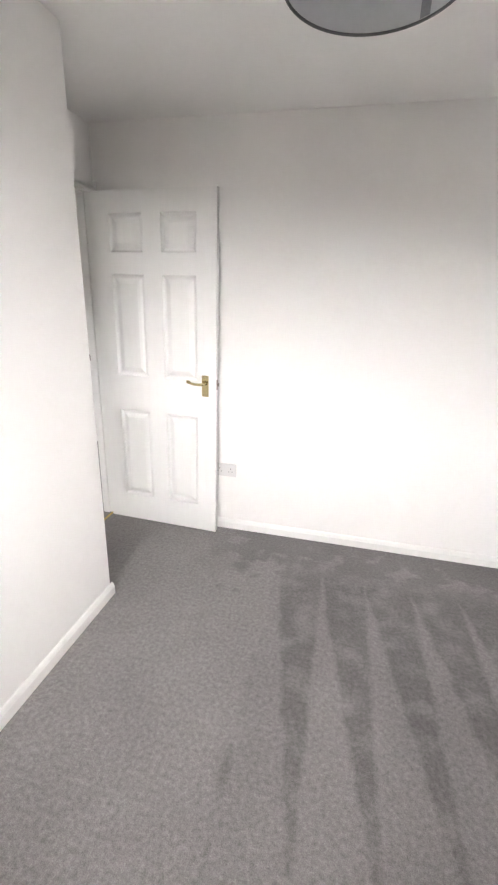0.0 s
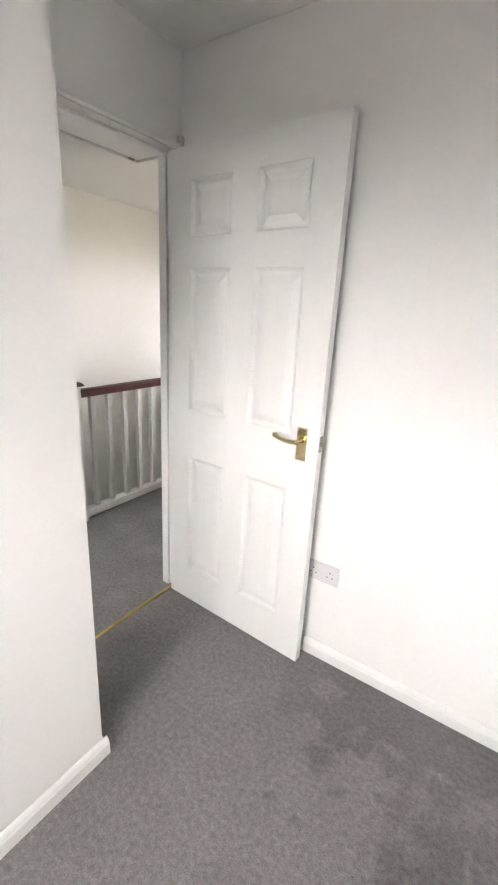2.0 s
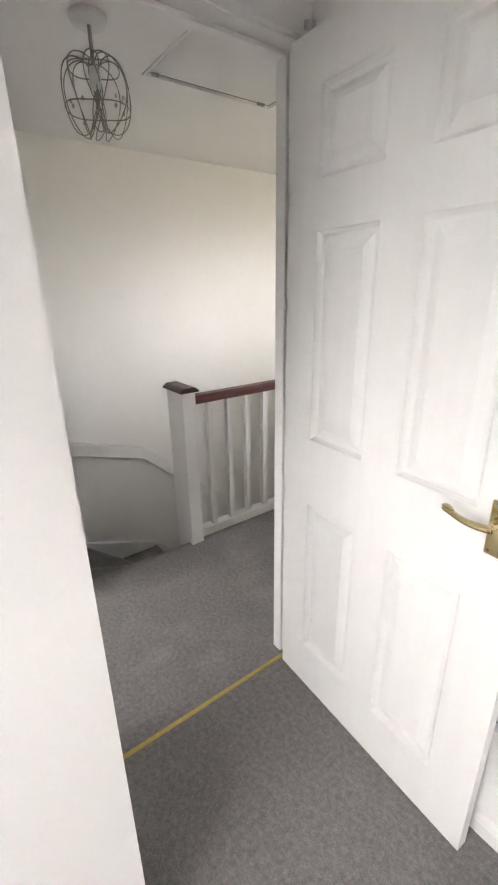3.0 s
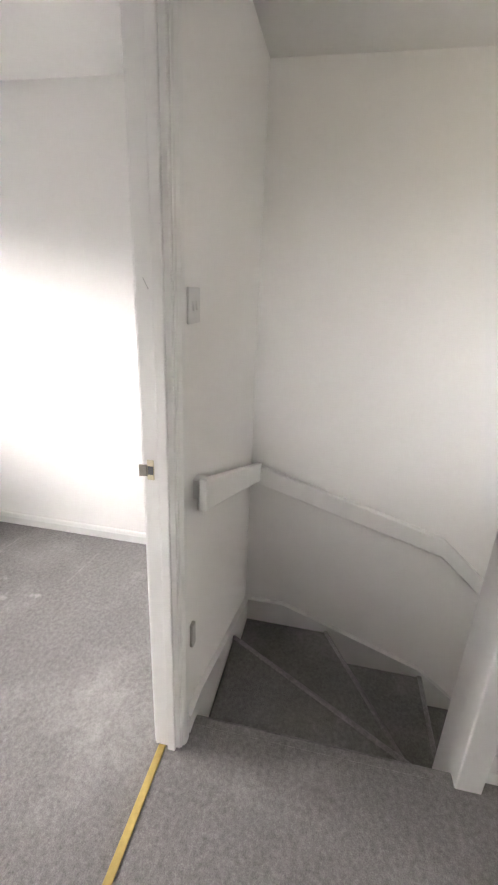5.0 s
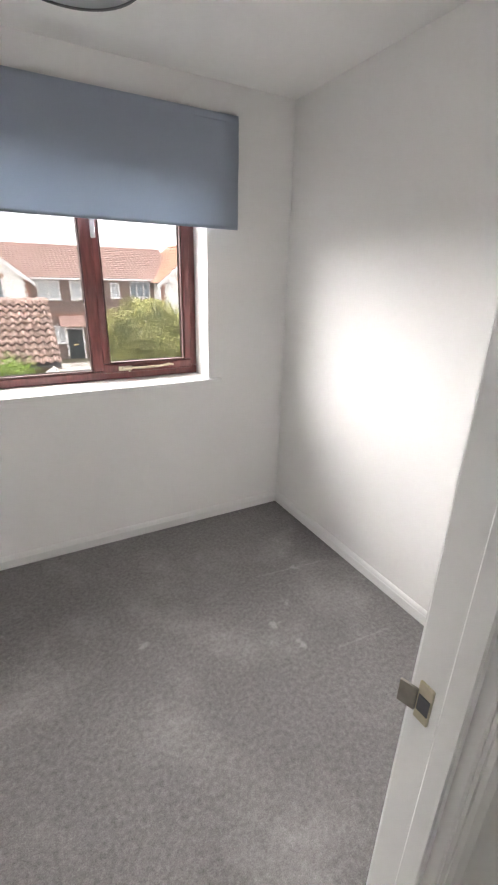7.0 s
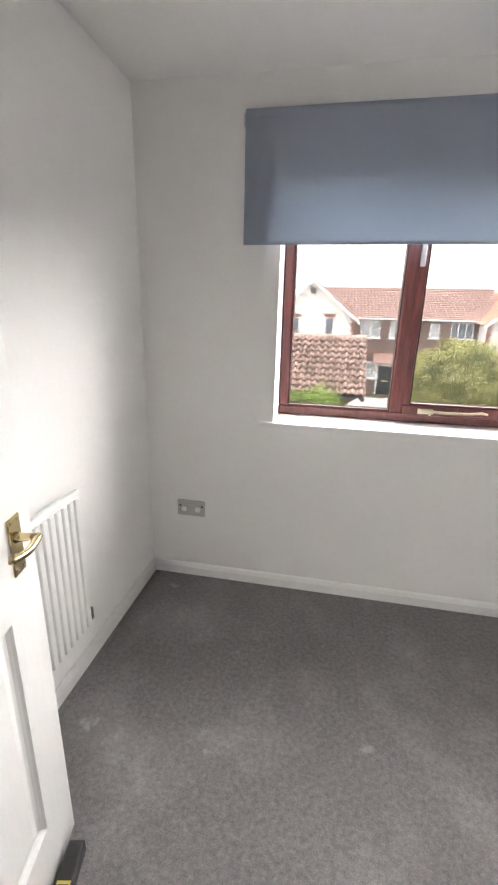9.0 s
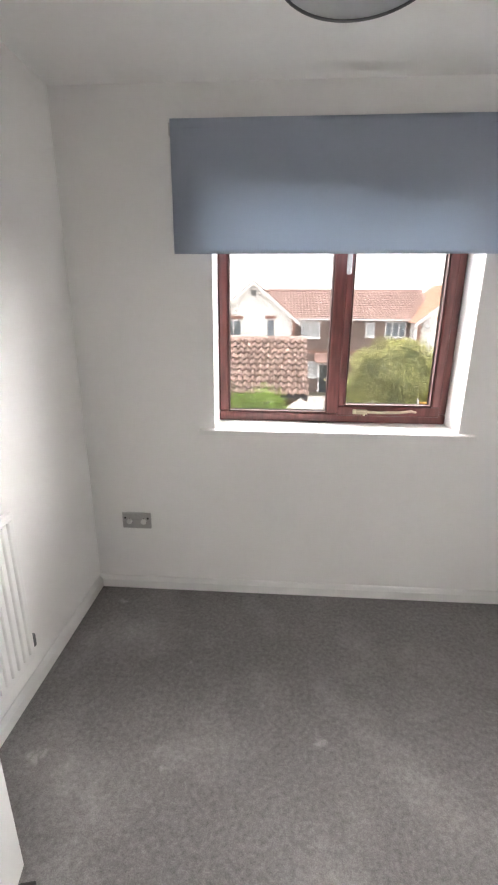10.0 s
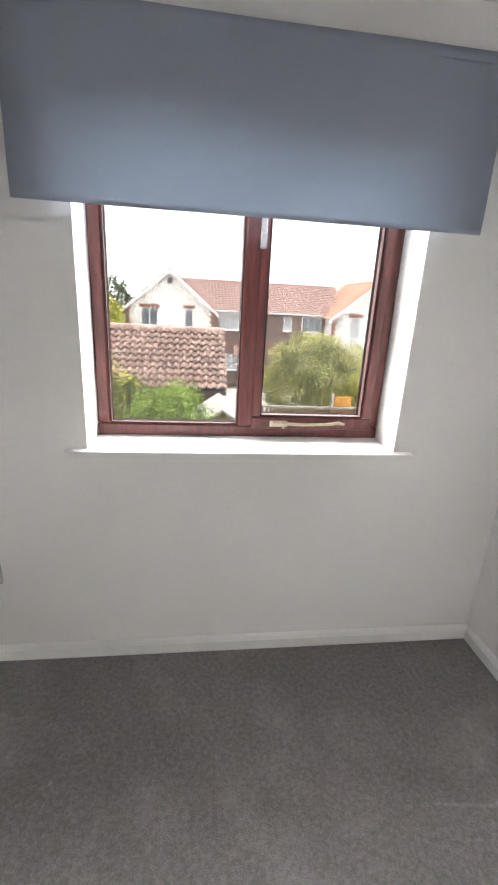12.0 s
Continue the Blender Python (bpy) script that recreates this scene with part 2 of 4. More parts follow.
    for px, py, size in DENTS:
        dist = calc("SQRT", calc("ADD", calc("POWER", calc("SUBTRACT", x, px), 2), calc("POWER", calc("SUBTRACT", y, py), 2)), 0)
        here = calc("MULTIPLY", calc("SUBTRACT", calc("ADD", size, ragged), dist), 55, True)
        marks = here if marks is None else calc("MAXIMUM", marks, here)
    for ax, ay, bx, by in CREASES:
        long = math.hypot(bx - ax, by - ay)
        ux, uy = (bx - ax) / long, (by - ay) / long
        dx, dy = calc("SUBTRACT", x, ax), calc("SUBTRACT", y, ay)
        along = calc("ADD", calc("MULTIPLY", dx, ux), calc("MULTIPLY", dy, uy))
        off = calc("ABSOLUTE", calc("SUBTRACT", calc("MULTIPLY", dx, uy), calc("MULTIPLY", dy, ux)), 0)
        line = calc("MULTIPLY", calc("SUBTRACT", calc("ADD", 0.007, calc("MULTIPLY", ragged, 0.12)), off), 160, True)
        ends = calc("MULTIPLY", calc("MULTIPLY", calc("ADD", along, ragged), 14, True), calc("MULTIPLY", calc("SUBTRACT", long, calc("ADD", along, ragged)), 14, True))
        marks = calc("MAXIMUM", marks, calc("MULTIPLY", calc("MULTIPLY", line, ends), 0.55))
    brushed = calc("ADD", brushed, calc("MULTIPLY", marks, 0.5))
    tuft = n.new("ShaderNodeTexNoise")
    tuft.inputs["Scale"].default_value, tuft.inputs["Detail"].default_value, tuft.inputs["Roughness"].default_value = 62, 6, 0.78
    l.new(geo.outputs["Position"], tuft.inputs["Vector"])
    brushed = calc("ADD", brushed, calc("MULTIPLY", calc("SUBTRACT", tuft.outputs["Fac"], 0.5), 1.65))
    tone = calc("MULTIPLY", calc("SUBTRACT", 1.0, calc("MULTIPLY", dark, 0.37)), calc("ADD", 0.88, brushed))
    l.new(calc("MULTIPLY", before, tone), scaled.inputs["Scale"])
    return m


CARPET = carpet_material("grey_carpet", (0.246, 0.235, 0.231))
# same carpet as the landing, darkened to stand in for the stairwell's shade
STAIRCARPET = carpet_material("shaded_stair_carpet", (0.180, 0.172, 0.168))


# ---------------------------------------------------------------- mesh helpers
def add_box(bm, x0, x1, y0, y1, z0, z1):
    v = [bm.verts.new(p) for p in ((x0, y0, z0), (x1, y0, z0), (x1, y1, z0), (x0, y1, z0), (x0, y0, z1), (x1, y0, z1), (x1, y1, z1), (x0, y1, z1))]
    for f in ((3, 2, 1, 0), (4, 5, 6, 7), (0, 1, 5, 4), (1, 2, 6, 5), (2, 3, 7, 6), (3, 0, 4, 7)):
        bm.faces.new([v[i] for i in f])
    return v


def box(x0, x1, y0, y1, z0, z1, bevel=0.0, steps=1):
    bm = bmesh.new()
    add_box(bm, min(x0, x1), max(x0, x1), min(y0, y1), max(y0, y1), min(z0, z1), max(z0, z1))
    if bevel:
        bmesh.ops.bevel(bm, geom=bm.edges[:], offset=bevel, segments=steps, profile=0.5, affect="EDGES")
    return bm


def boxes(*sizes):
    bm = bmesh.new()
    for s in sizes:
        add_box(bm, *s)
    return bm


def prism(points, axis, a, b):
    """A closed outline of (u, v) points swept along axis from a to b. Axis x: (y, z); y: (x, z); z: (x, y)."""
    place = {"x": lambda u, v, w: (w, u, v), "y": lambda u, v, w: (u, w, v), "z": lambda u, v, w: (u, v, w)}[axis]
    bm = bmesh.new()
    lo = [bm.verts.new(place(u, v, a)) for u, v in points]
    hi = [bm.verts.new(place(u, v, b)) for u, v in points]
    k = len(points)
    for i in range(k):
        bm.faces.new((lo[i], lo[(i + 1) % k], hi[(i + 1) % k], hi[i]))
    bm.faces.new(lo[::-1])
    bm.faces.new(hi)
    bmesh.ops.recalc_face_normals(bm, faces=bm.faces[:])
    return bm


def tube(path, radius, sides=8, closed=False):
    """A round bar along a path of points."""
    bm = bmesh.new()
    pts = [Vector(p) for p in path]
    rings = []
    count = len(pts)
    for i, p in enumerate(pts):
        if closed:
            way = pts[(i + 1) % count] - pts[i - 1]
        else:
            way = pts[min(i + 1, count - 1)] - pts[max(i - 1, 0)]
        way.normalize()
        side = way.cross(Vector((0, 0, 1)) if abs(way.z) < 0.95 else Vector((1, 0, 0))).normalized()
        up = side.cross(way)
        r = radius[i] if isinstance(radius, (list, tuple)) else radius
        rings.append([bm.verts.new(p + (side * math.cos(a) + up * math.sin(a)) * r) for a in (2 * math.pi * k / sides for k in range(sides))])
    for i in range(count if closed else count - 1):
        a, b = rings[i], rings[(i + 1) % count]
        for k in range(sides):
            bm.faces.new((a[k], a[(k + 1) % sides], b[(k + 1) % sides], b[k]))
    if not closed:
        bm.faces.new(rings[0][::-1])
        bm.faces.new(rings[-1])
    bmesh.ops.recalc_face_normals(bm, faces=bm.faces[:])
    return bm


def lathe(profile, sides=32, centre=(0, 0, 0)):
    """A profile of (radius, z) turned about the upright axis, open at its ends."""
    bm = bmesh.new()
    rings = [[bm.verts.new((centre[0] + r * math.cos(2 * math.pi * k / sides), centre[1] + r * math.sin(2 * math.pi * k / sides), centre[2] + z)) for k in range(sides)] for r, z in profile]
    for a, b in zip(rings, rings[1:]):
        for k in range(sides):
            bm.faces.new((a[k], a[(k + 1) % sides], b[(k + 1) % sides], b[k]))
    return bm


def mesh_of(name, bm, mat, smooth=False):
    data = bpy.data.meshes.new(name)
    bm.to_mesh(data)
    bm.free()
    if smooth:
        data.polygons.foreach_set("use_smooth", [True] * len(data.polygons))
    data.materials.append(mat)
    return data


def part(name, bm, mat, parent=None, label="", smooth=False, at=None):
    ob = new(name, mesh_of(name, bm, mat, smooth))
    if parent is not None:
        ob.parent = parent
    if at is not None:
        ob.matrix_basis = at
    return tagged(ob, label)


def thing(name, label, category, group="", at=None, kind=""):
    ob = tagged(new(name), label, category, group, kind)
    ob.empty_display_size = 0.1
    if at is not None:
        ob.matrix_basis = at
    return ob


def structure(name, bm, mat, label, category):
    return tagged(part(name, bm, mat), label, category, kind="structure")


# ---------------------------------------------------------------- the large structure
HA, HL, HB = 2.325, 2.245, 2.218  # ceilings: first bedroom, landing, second bedroom
YA, YS = 2.570, -0.248            # far wall of the first bedroom; inner face of the window wall
XBOX, XE, XW = -0.557, -0.708, -2.922
XD, XL = -0.985, -1.075           # doorway wall: bedroom side, landing side
YL, YB = 1.757, 1.682             # wall with the second doorway: landing side, bedroom side
XF, YN, XT = -2.922, 4.34, -2.0   # stair wall, north end of the landing, edge of the top step
XN = -1.962                       # edge of the landing above the winders
XM = 2.10                         # east wall of the first bedroom
TOP = 2.45

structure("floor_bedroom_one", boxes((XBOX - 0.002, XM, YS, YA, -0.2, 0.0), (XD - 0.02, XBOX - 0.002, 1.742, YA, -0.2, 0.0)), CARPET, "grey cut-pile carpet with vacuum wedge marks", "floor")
structure("floor_landing", boxes((XN, XD - 0.02, 1.70, 2.62, -0.2, 0.0), (XT, XD - 0.02, 2.62, YN, -0.2, 0.0)), CARPET, "grey carpet on the landing above the stairs", "floor")
structure("floor_bedroom_two", boxes((XW, XE, YS, 1.70, -0.2, 0.0)), CARPET, "grey carpet with pale brushed patches", "floor")

structure("ceiling_bedroom_one", boxes((XBOX - 0.002, XM, YS, YA, HA, TOP), (XD, XBOX - 0.002, 1.742, YA, HA, TOP)), CEIL, "plain white painted ceiling", "ceiling")
structure("ceiling_bedroom_two", boxes((XW, XE, YS, YB, HB, TOP)), CEIL, "plain white painted ceiling", "ceiling")
HX0, HX1, HY0, HY1 = -1.93, -1.40, 2.56, 3.19
structure("ceiling_landing", boxes((XF, HX0, YL, YN, HL, TOP), (HX1, XL, YL, YN, HL, TOP), (HX0, HX1, YL, HY0, HL, TOP), (HX0, HX1, HY1, YN, HL, TOP)), CEIL, "white painted ceiling with a loft opening", "ceiling")
structure("roof_deck", boxes((-3.1, 2.3, -0.60, 4.5, TOP + 0.1, TOP + 0.2)), CEIL, "plain boarding above the ceilings", "roof")

# unseen eaves, added to keep high sky off the floor near the window
structure("eaves", boxes((-4.2, 3.4, -1.02, YS - 0.246, 2.27, 2.30), (-4.2, 3.4, -1.05, -1.02, 2.25, 2.47)), PVC, "unseen white soffit and fascia that shade the window", "eaves")

structure("wall_bedroom_one_north", boxes((XD, XM, YA, YA + 0.1, -0.2, TOP)), WALL, "off-white painted bedroom wall", "wall")
structure("wall_bedroom_one_east", boxes((XM, XM + 0.1, YS, YA + 0.1, -0.2, TOP)), WALL, "off-white painted bedroom wall", "wall")
# the opening is made up, cut for the added landing window
structure("wall_landing_east", boxes((XL, XD, 3.20, 3.55, -0.2, TOP), (XL, XD, 3.55, 4.20, -0.2, 1.10), (XL, XD, 3.55, 4.20, 2.00, TOP), (XL, XD, 4.20, YN, -0.2, TOP)), WALL, "off-white landing wall with an opening for added daylight", "wall")
structure("wall_doorway_one", boxes((XL, XD, 2.56, 3.20, -0.2, TOP), (XL, XD, YB, 1.752, -0.2, TOP), (XL, XD, 1.752, 2.56, 2.022, TOP)), WALL, "off-white wall with a doorway to the landing", "wall")
structure("wall_between_bedrooms", boxes((XE, XBOX, YS, 1.748, -0.2, TOP), (XD, XE, YB, 1.748, -0.2, TOP)), WALL, "off-white painted wall with a clean corner", "wall")
structure("wall_doorway_two", boxes((XW, -1.885, YB, YL, -2.6, TOP), (-1.885, XL, YB, YL, 2.022, TOP)), WALL, "off-white wall with a doorway beside the stairs", "wall")
structure("wall_bedroom_two_west", boxes((XW - 0.1, XW, YS, YL, -2.6, TOP)), WALL, "off-white bedroom wall lit by the window", "wall")
structure("wall_stairs", boxes((XF - 0.1, XF, YL, YN, -2.6, TOP)), WALL, "tall off-white wall above the staircase", "wall")
structure("wall_landing_north", boxes((XF - 0.1, XD, YN, YN + 0.1, -2.6, TOP)), WALL, "off-white wall closing the landing", "wall")
structure("wall_stairwell_apron", boxes((XT - 0.06, XT - 0.002, 2.70, YN, -2.6, -0.01)), WALL, "white stairwell side below the balustrade", "wall")
structure("floor_hall", boxes((XF, XT, YL, YN, -2.7, -2.55)), CARPET, "grey carpet at the foot of the stairs", "floor")

WBX0, WBX1, WZ0, WZ1 = -2.437, -1.333, 0.855, 1.95
WZ2 = 2.10                         # head of the first bedroom's window
WSHIFT = 2.085                      # the first bedroom's window lies this far along the same wall
structure("wall_south", boxes(
    (XW - 0.1, WBX0, YS - 0.246, YS, -2.9, TOP + 0.1), (WBX1, WBX0 + WSHIFT, YS - 0.246, YS, -2.9, TOP + 0.1), (WBX1 + WSHIFT, XM + 0.1, YS - 0.246, YS, -2.9, TOP + 0.1),
    (WBX0, WBX1, YS - 0.246, YS, -2.9, WZ0), (WBX0, WBX1, YS - 0.246, YS, WZ1, TOP + 0.1),
    (WBX0 + WSHIFT, WBX1 + WSHIFT, YS - 0.246, YS, -2.9, WZ0), (WBX0 + WSHIFT, WBX1 + WSHIFT, YS - 0.246, YS, WZ2, TOP + 0.1)), WALL, "off-white outer wall with window openings", "wall")


def skirting(name, axis, face, side, a, b):
    """A low white skirting with a rounded, stepped top."""
    t, h = 0.016, 0.066
    outline = [(0, 0), (t, 0), (t, 0.044), (t * 0.8, 0.049), (t * 0.72, 0.054), (t * 0.5, 0.061), (t * 0.2, h), (0, h)]
    structure(name, prism([(face + side * d, z) for d, z in outline], axis, a, b), GLOSS, "low white gloss skirting board", "skirting")


skirting("baseboard_1", "x", YA, -1, XD, XM)
skirting("baseboard_2", "y", XBOX, 1, YS, 1.748 + 0.016)
skirting("baseboard_3", "x", 1.748, 1, -0.93, XBOX + 0.001)
skirting("baseboard_4", "x", YS, 1, XBOX + 0.016, XM)
skirting("baseboard_5", "y", XM, -1, YS + 0.016, YA - 0.016)
skirting("baseboard_6", "x", YS, 1, XW, XE)
skirting("baseboard_7", "y", XE, -1, YS + 0.016, YB)
skirting("baseboard_8", "y", XW, 1, YS + 0.016, YB)
skirting("baseboard_9", "x", YB, -1, XW + 0.016, -1.92)
skirting("baseboard_10", "y", XL, -1, 2.60, YN)
skirting("baseboard_11", "x", YN, -1, XT + 0.05, XL - 0.016)


# door linings with stops, architraves, strike plates
def casing_profile(u0, u1, face, out):
    """An architrave's section between u0 (inner edge) and u1, on a wall face, standing out that way."""
    d = u1 - u0
    return [(u0, face), (u0, face + out * 0.008), (u0 + d * 0.14, face + out * 0.008), (u0 + d * 0.20, face + out * 0.013), (u0 + d * 0.40, face + out * 0.018), (u0 + d * 0.92, face + out * 0.018), (u1, face + out * 0.014), (u1, face)]


ZH = 1.998
frame_one = tagged(new("door_frame_1"), "white painted door lining around the first doorway", "door frame", kind="structure")
part("lining", box(XL - 0.002, XD + 0.002, 1.752, 1.775, 0, ZH + 0.024, 0.002), GLOSS, frame_one)
part("lining", box(XL - 0.002, XD + 0.002, 2.537, 2.56, 0, ZH + 0.024, 0.002), GLOSS, frame_one)
part("lining", box(XL - 0.002, XD + 0.002, 1.775, 2.537, ZH, ZH + 0.024, 0.002), GLOSS, frame_one)
part("door_stop", box(XL + 0.006, XD - 0.042, 1.775, 1.787, 0, ZH, 0.002), GLOSS, frame_one)
part("door_stop", box(XL + 0.006, XD - 0.042, 2.525, 2.537, 0, ZH, 0.002), GLOSS, frame_one)
part("door_stop", box(XL + 0.006, XD - 0.042, 1.787, 2.525, ZH - 0.012, ZH, 0.002), GLOSS, frame_one)
part("architrave", prism([(x, y) for y, x in casing_profile(2.545, YA - 0.001, XD, 1)], "z", 0, ZH + 0.05), GLOSS, frame_one)
part("architrave", prism([(x, z) for z, x in casing_profile(ZH - 0.001, ZH + 0.024, XD, 1)], "y", 1.752, 2.544), GLOSS, frame_one)
part("architrave", prism([(x, y) for y, x in casing_profile(2.545, 2.595, XL, -1)], "z", 0, ZH + 0.05), GLOSS, frame_one)
part("architrave", prism([(x, z) for z, x in casing_profile(ZH + 0.006, ZH + 0.05, XL, -1)], "y", 1.80, 2.544), GLOSS, frame_one)
part("hinge", box(XD - 0.004, XD + 0.012, 2.524, 2.538, 1.70, 1.80, 0.002), STEEL, frame_one, "dull steel hinge")
part("hinge", box(XD - 0.004, XD + 0.012, 2.524, 2.538, 0.20, 0.30, 0.002), STEEL, frame_one, "dull steel hinge")

XJ, XH = -1.852, -1.098
frame_two = tagged(new("door_frame_2"), "white painted door lining beside the staircase", "door frame", kind="structure")
part("lining", box(-1.885, XJ, YB - 0.004, YL + 0.004, 0, ZH + 0.024, 0.002), GLOSS, frame_two)
part("lining", box(XH, XL, YB - 0.004, YL + 0.004, 0, ZH + 0.024, 0.002), GLOSS, frame_two)
part("lining", box(XJ, XH, YB - 0.004, YL + 0.004, ZH, ZH + 0.024, 0.002), GLOSS, frame_two)
part("door_stop", box(XJ, XJ + 0.012, YB + 0.040, YL - 0.010, 0, ZH, 0.002), GLOSS, frame_two)
part("door_stop", box(XH - 0.012, XH, YB + 0.040, YL - 0.010, 0, ZH, 0.002), GLOSS, frame_two)
part("door_stop", box(XJ + 0.012, XH - 0.012, YB + 0.040, YL - 0.010, ZH - 0.012, ZH, 0.002), GLOSS, frame_two)
part("architrave", prism(casing_profile(XJ - 0.006, XJ - 0.050, YL, 1), "z", 0, ZH + 0.05), GLOSS, frame_two)
part("architrave", prism([(y, z) for z, y in casing_profile(ZH + 0.006, ZH + 0.05, YL, 1)], "x", XJ - 0.008, XL - 0.02), GLOSS, frame_two)
part("architrave", prism(casing_profile(XJ - 0.006, XJ - 0.050, YB, -1), "z", 0, ZH + 0.05), GLOSS, frame_two)
strike = part("strike_plate", box(XJ - 0.001, XJ + 0.003, 1.689, 1.707, 0.955, 1.008, 0.001), PALEBRASS, frame_two, "worn brass strike plate")
part("strike_lip", prism([(XJ + 0.003, 1.690), (XJ + 0.006, 1.690), (XJ + 0.012, 1.672), (XJ + 0.009, 1.671)], "z", 0.966, 0.997), STEEL, strike, "bent steel strike lip")
part("strike_hole", box(XJ + 0.002, XJ + 0.0045, 1.692, 1.706, 0.970, 0.992), DARKRIM, strike)
part("scratch", prism([(1.697, 1.430), (1.699, 1.428), (1.710, 1.407), (1.709, 1.406)], "x", XJ + 0.0001, XJ + 0.0012), CHROMEP, frame_two, "thin grey scratch in the paint")

# brass carpet bars
for name, size in (("threshold_strip", (-1.012, -0.996, 1.776, 2.536, 0.0, 0.005)), ("threshold_strip", (XJ + 0.001, XH - 0.001, 1.689, 1.713, 0.0, 0.005))):
    bar = tagged(part(name, box(*size, 0.002), STRIP), "narrow brass carpet bar across the doorway", "threshold strip", "carpet bars")


# ---------------------------------------------------------------- panelled doors
DW, DH, DT = 0.756, 1.980, 0.036
COLS = ((0.117, 0.322), (0.434, 0.639))
ROWS_P = ((0.180, 0.762), (0.982, 1.556), (1.672, 1.868))


def door_leaf():
    """The leaf lies along +x from its hinge edge, its shown face towards -y, with holes for six moulded panels."""
    bm = bmesh.new()
    xs = [0, COLS[0][0], COLS[0][1], COLS[1][0], COLS[1][1], DW]
    zs = [0, *[z for r in ROWS_P for z in r], DH]
    for i in range(len(xs) - 1):
        for j in range(len(zs) - 1):
            if i in (1, 3) and j in (1, 3, 5):
                continue
            for y, order in ((0, 1), (DT, -1)):
                c = [(xs[i], y, zs[j]), (xs[i + 1], y, zs[j]), (xs[i + 1], y, zs[j + 1]), (xs[i], y, zs[j + 1])]
                bm.faces.new([bm.verts.new(p) for p in c[::order]])
    for a, b in (((0, 0), (DW, 0)), ((DW, 0), (DW, DH)), ((DW, DH), (0, DH)), ((0, DH), (0, 0))):
        bm.faces.new([bm.verts.new(p) for p in ((a[0], 0, a[1]), (a[0], DT, a[1]), (b[0], DT, b[1]), (b[0], 0, b[1]))])
    bmesh.ops.remove_doubles(bm, verts=bm.verts[:], dist=0.0002)
    bmesh.ops.recalc_face_normals(bm, faces=bm.faces[:])
    return bm


def door_panel(x0, x1, z0, z1):
    """One moulded panel, both faces: an ogee dips in, a flat ground, and a raised field."""
    bm = bmesh.new()
    steps = ((0, 0), (0.004, 0.0055), (0.010, 0.0110), (0.016, 0.0125), (0.021, 0.0125), (0.034, 0.0070), (0.048, 0.0030))
    for y, way in ((0, 1), (DT, -1)):
        rings = [[bm.verts.new(p) for p in ((x0 + d, y + way * e, z0 + d), (x1 - d, y + way * e, z0 + d), (x1 - d, y + way * e, z1 - d), (x0 + d, y + way * e, z1 - d))] for d, e in steps]
        for a, b in zip(rings, rings[1:]):
            for k in range(4):
                f = (a[k], a[(k + 1) % 4], b[(k + 1) % 4], b[k])
                bm.faces.new(f if way > 0 else f[::-1])
        bm.faces.new(rings[-1] if way > 0 else rings[-1][::-1])
    return bm


def lever_handle(parent, x, side, z):
    """A brass lever on a short backplate; side -1 is the face at y = 0, +1 the one behind."""
    y0 = 0 if side < 0 else DT
    plate = part("handle_plate", box(x - 0.021, x + 0.021, y0, y0 + side * 0.005, z - 0.062, z + 0.062, 0.002), BRASS, parent, "polished brass backplate")
    for dz in (-0.052, 0.052):
        for dx in (-0.012, 0.012):
            part("screw", tube([(x + dx, y0 + side * 0.004, z + dz), (x + dx, y0 + side * 0.0062, z + dz)], 0.003, 8), STEEL, plate)
    part("lever_neck", tube([(x, y0 + side * 0.004, z + 0.018), (x, y0 + side * 0.012, z + 0.018), (x, y0 + side * 0.030, z + 0.018), (x, y0 + side * 0.047, z + 0.018)], [0.013, 0.009, 0.008, 0.008], 12), BRASS, plate, smooth=True)
    path, radii = [], []
    for k in range(15):
        s = k / 14
        path.append((x + 0.006 - s * 0.092, y0 + side * (0.046 + 0.004 * math.sin(s * 3)), z + 0.018 - 0.005 * math.sin(s * math.pi) + 0.004 * s))
        radii.append(0.0085 - 0.002 * s)
    for k in range(1, 8):
        a = k / 7 * 4.4
        path.append((x - 0.086 - 0.010 * math.sin(a), y0 + side * 0.047, z + 0.022 + 0.008 * (1 - math.cos(a)) * 0.9 - 0.001 * k))
        radii.append(0.0064 - 0.0003 * k)
    part("lever", tube(path, radii, 10), BRASS, plate, "curled brass lever", smooth=True)


def panelled_door(label, at, grip):
    door = thing("panelled_door", label, "door", "panelled doors", at)
    leaf = part("leaf", door_leaf(), DOORW, door)
    for x0, x1 in COLS:
        for z0, z1 in ROWS_P:
            part("panel", door_panel(x0, x1, z0, z1), DOORW, leaf)
    lever_handle(door, DW - 0.066, -1, grip)
    lever_handle(door, DW - 0.066, 1, grip)
    latch = part("latch_plate", box(DW - 0.001, DW + 0.002, DT / 2 - 0.011, DT / 2 + 0.011, grip - 0.020, grip + 0.040, 0.0008), STEEL, door, "dull latch plate")
    part("latch_bolt", prism([(DT / 2 - 0.006, grip + 0.002), (DT / 2 + 0.006, grip + 0.002), (DT / 2 + 0.006, grip + 0.021), (DT / 2 - 0.006, grip + 0.021)], "x", DW + 0.001, DW + 0.011), STEEL, latch)
    for z in (0.25, 1.75):
        part("hinge_leaf", box(-0.002, 0.0005, 0.004, DT - 0.002, z - 0.05, z + 0.05), STEEL, door)
    return door


panelled_door("white six-panel door standing open against the bedroom wall", pose(-0.982, 2.501, 0.010, 0, 0, -2.6), 0.955)
panelled_door("white six-panel door opened into the window bedroom", pose(-1.134, 1.688, 0.010, 0, 0, -90 + 11.4), 0.908)


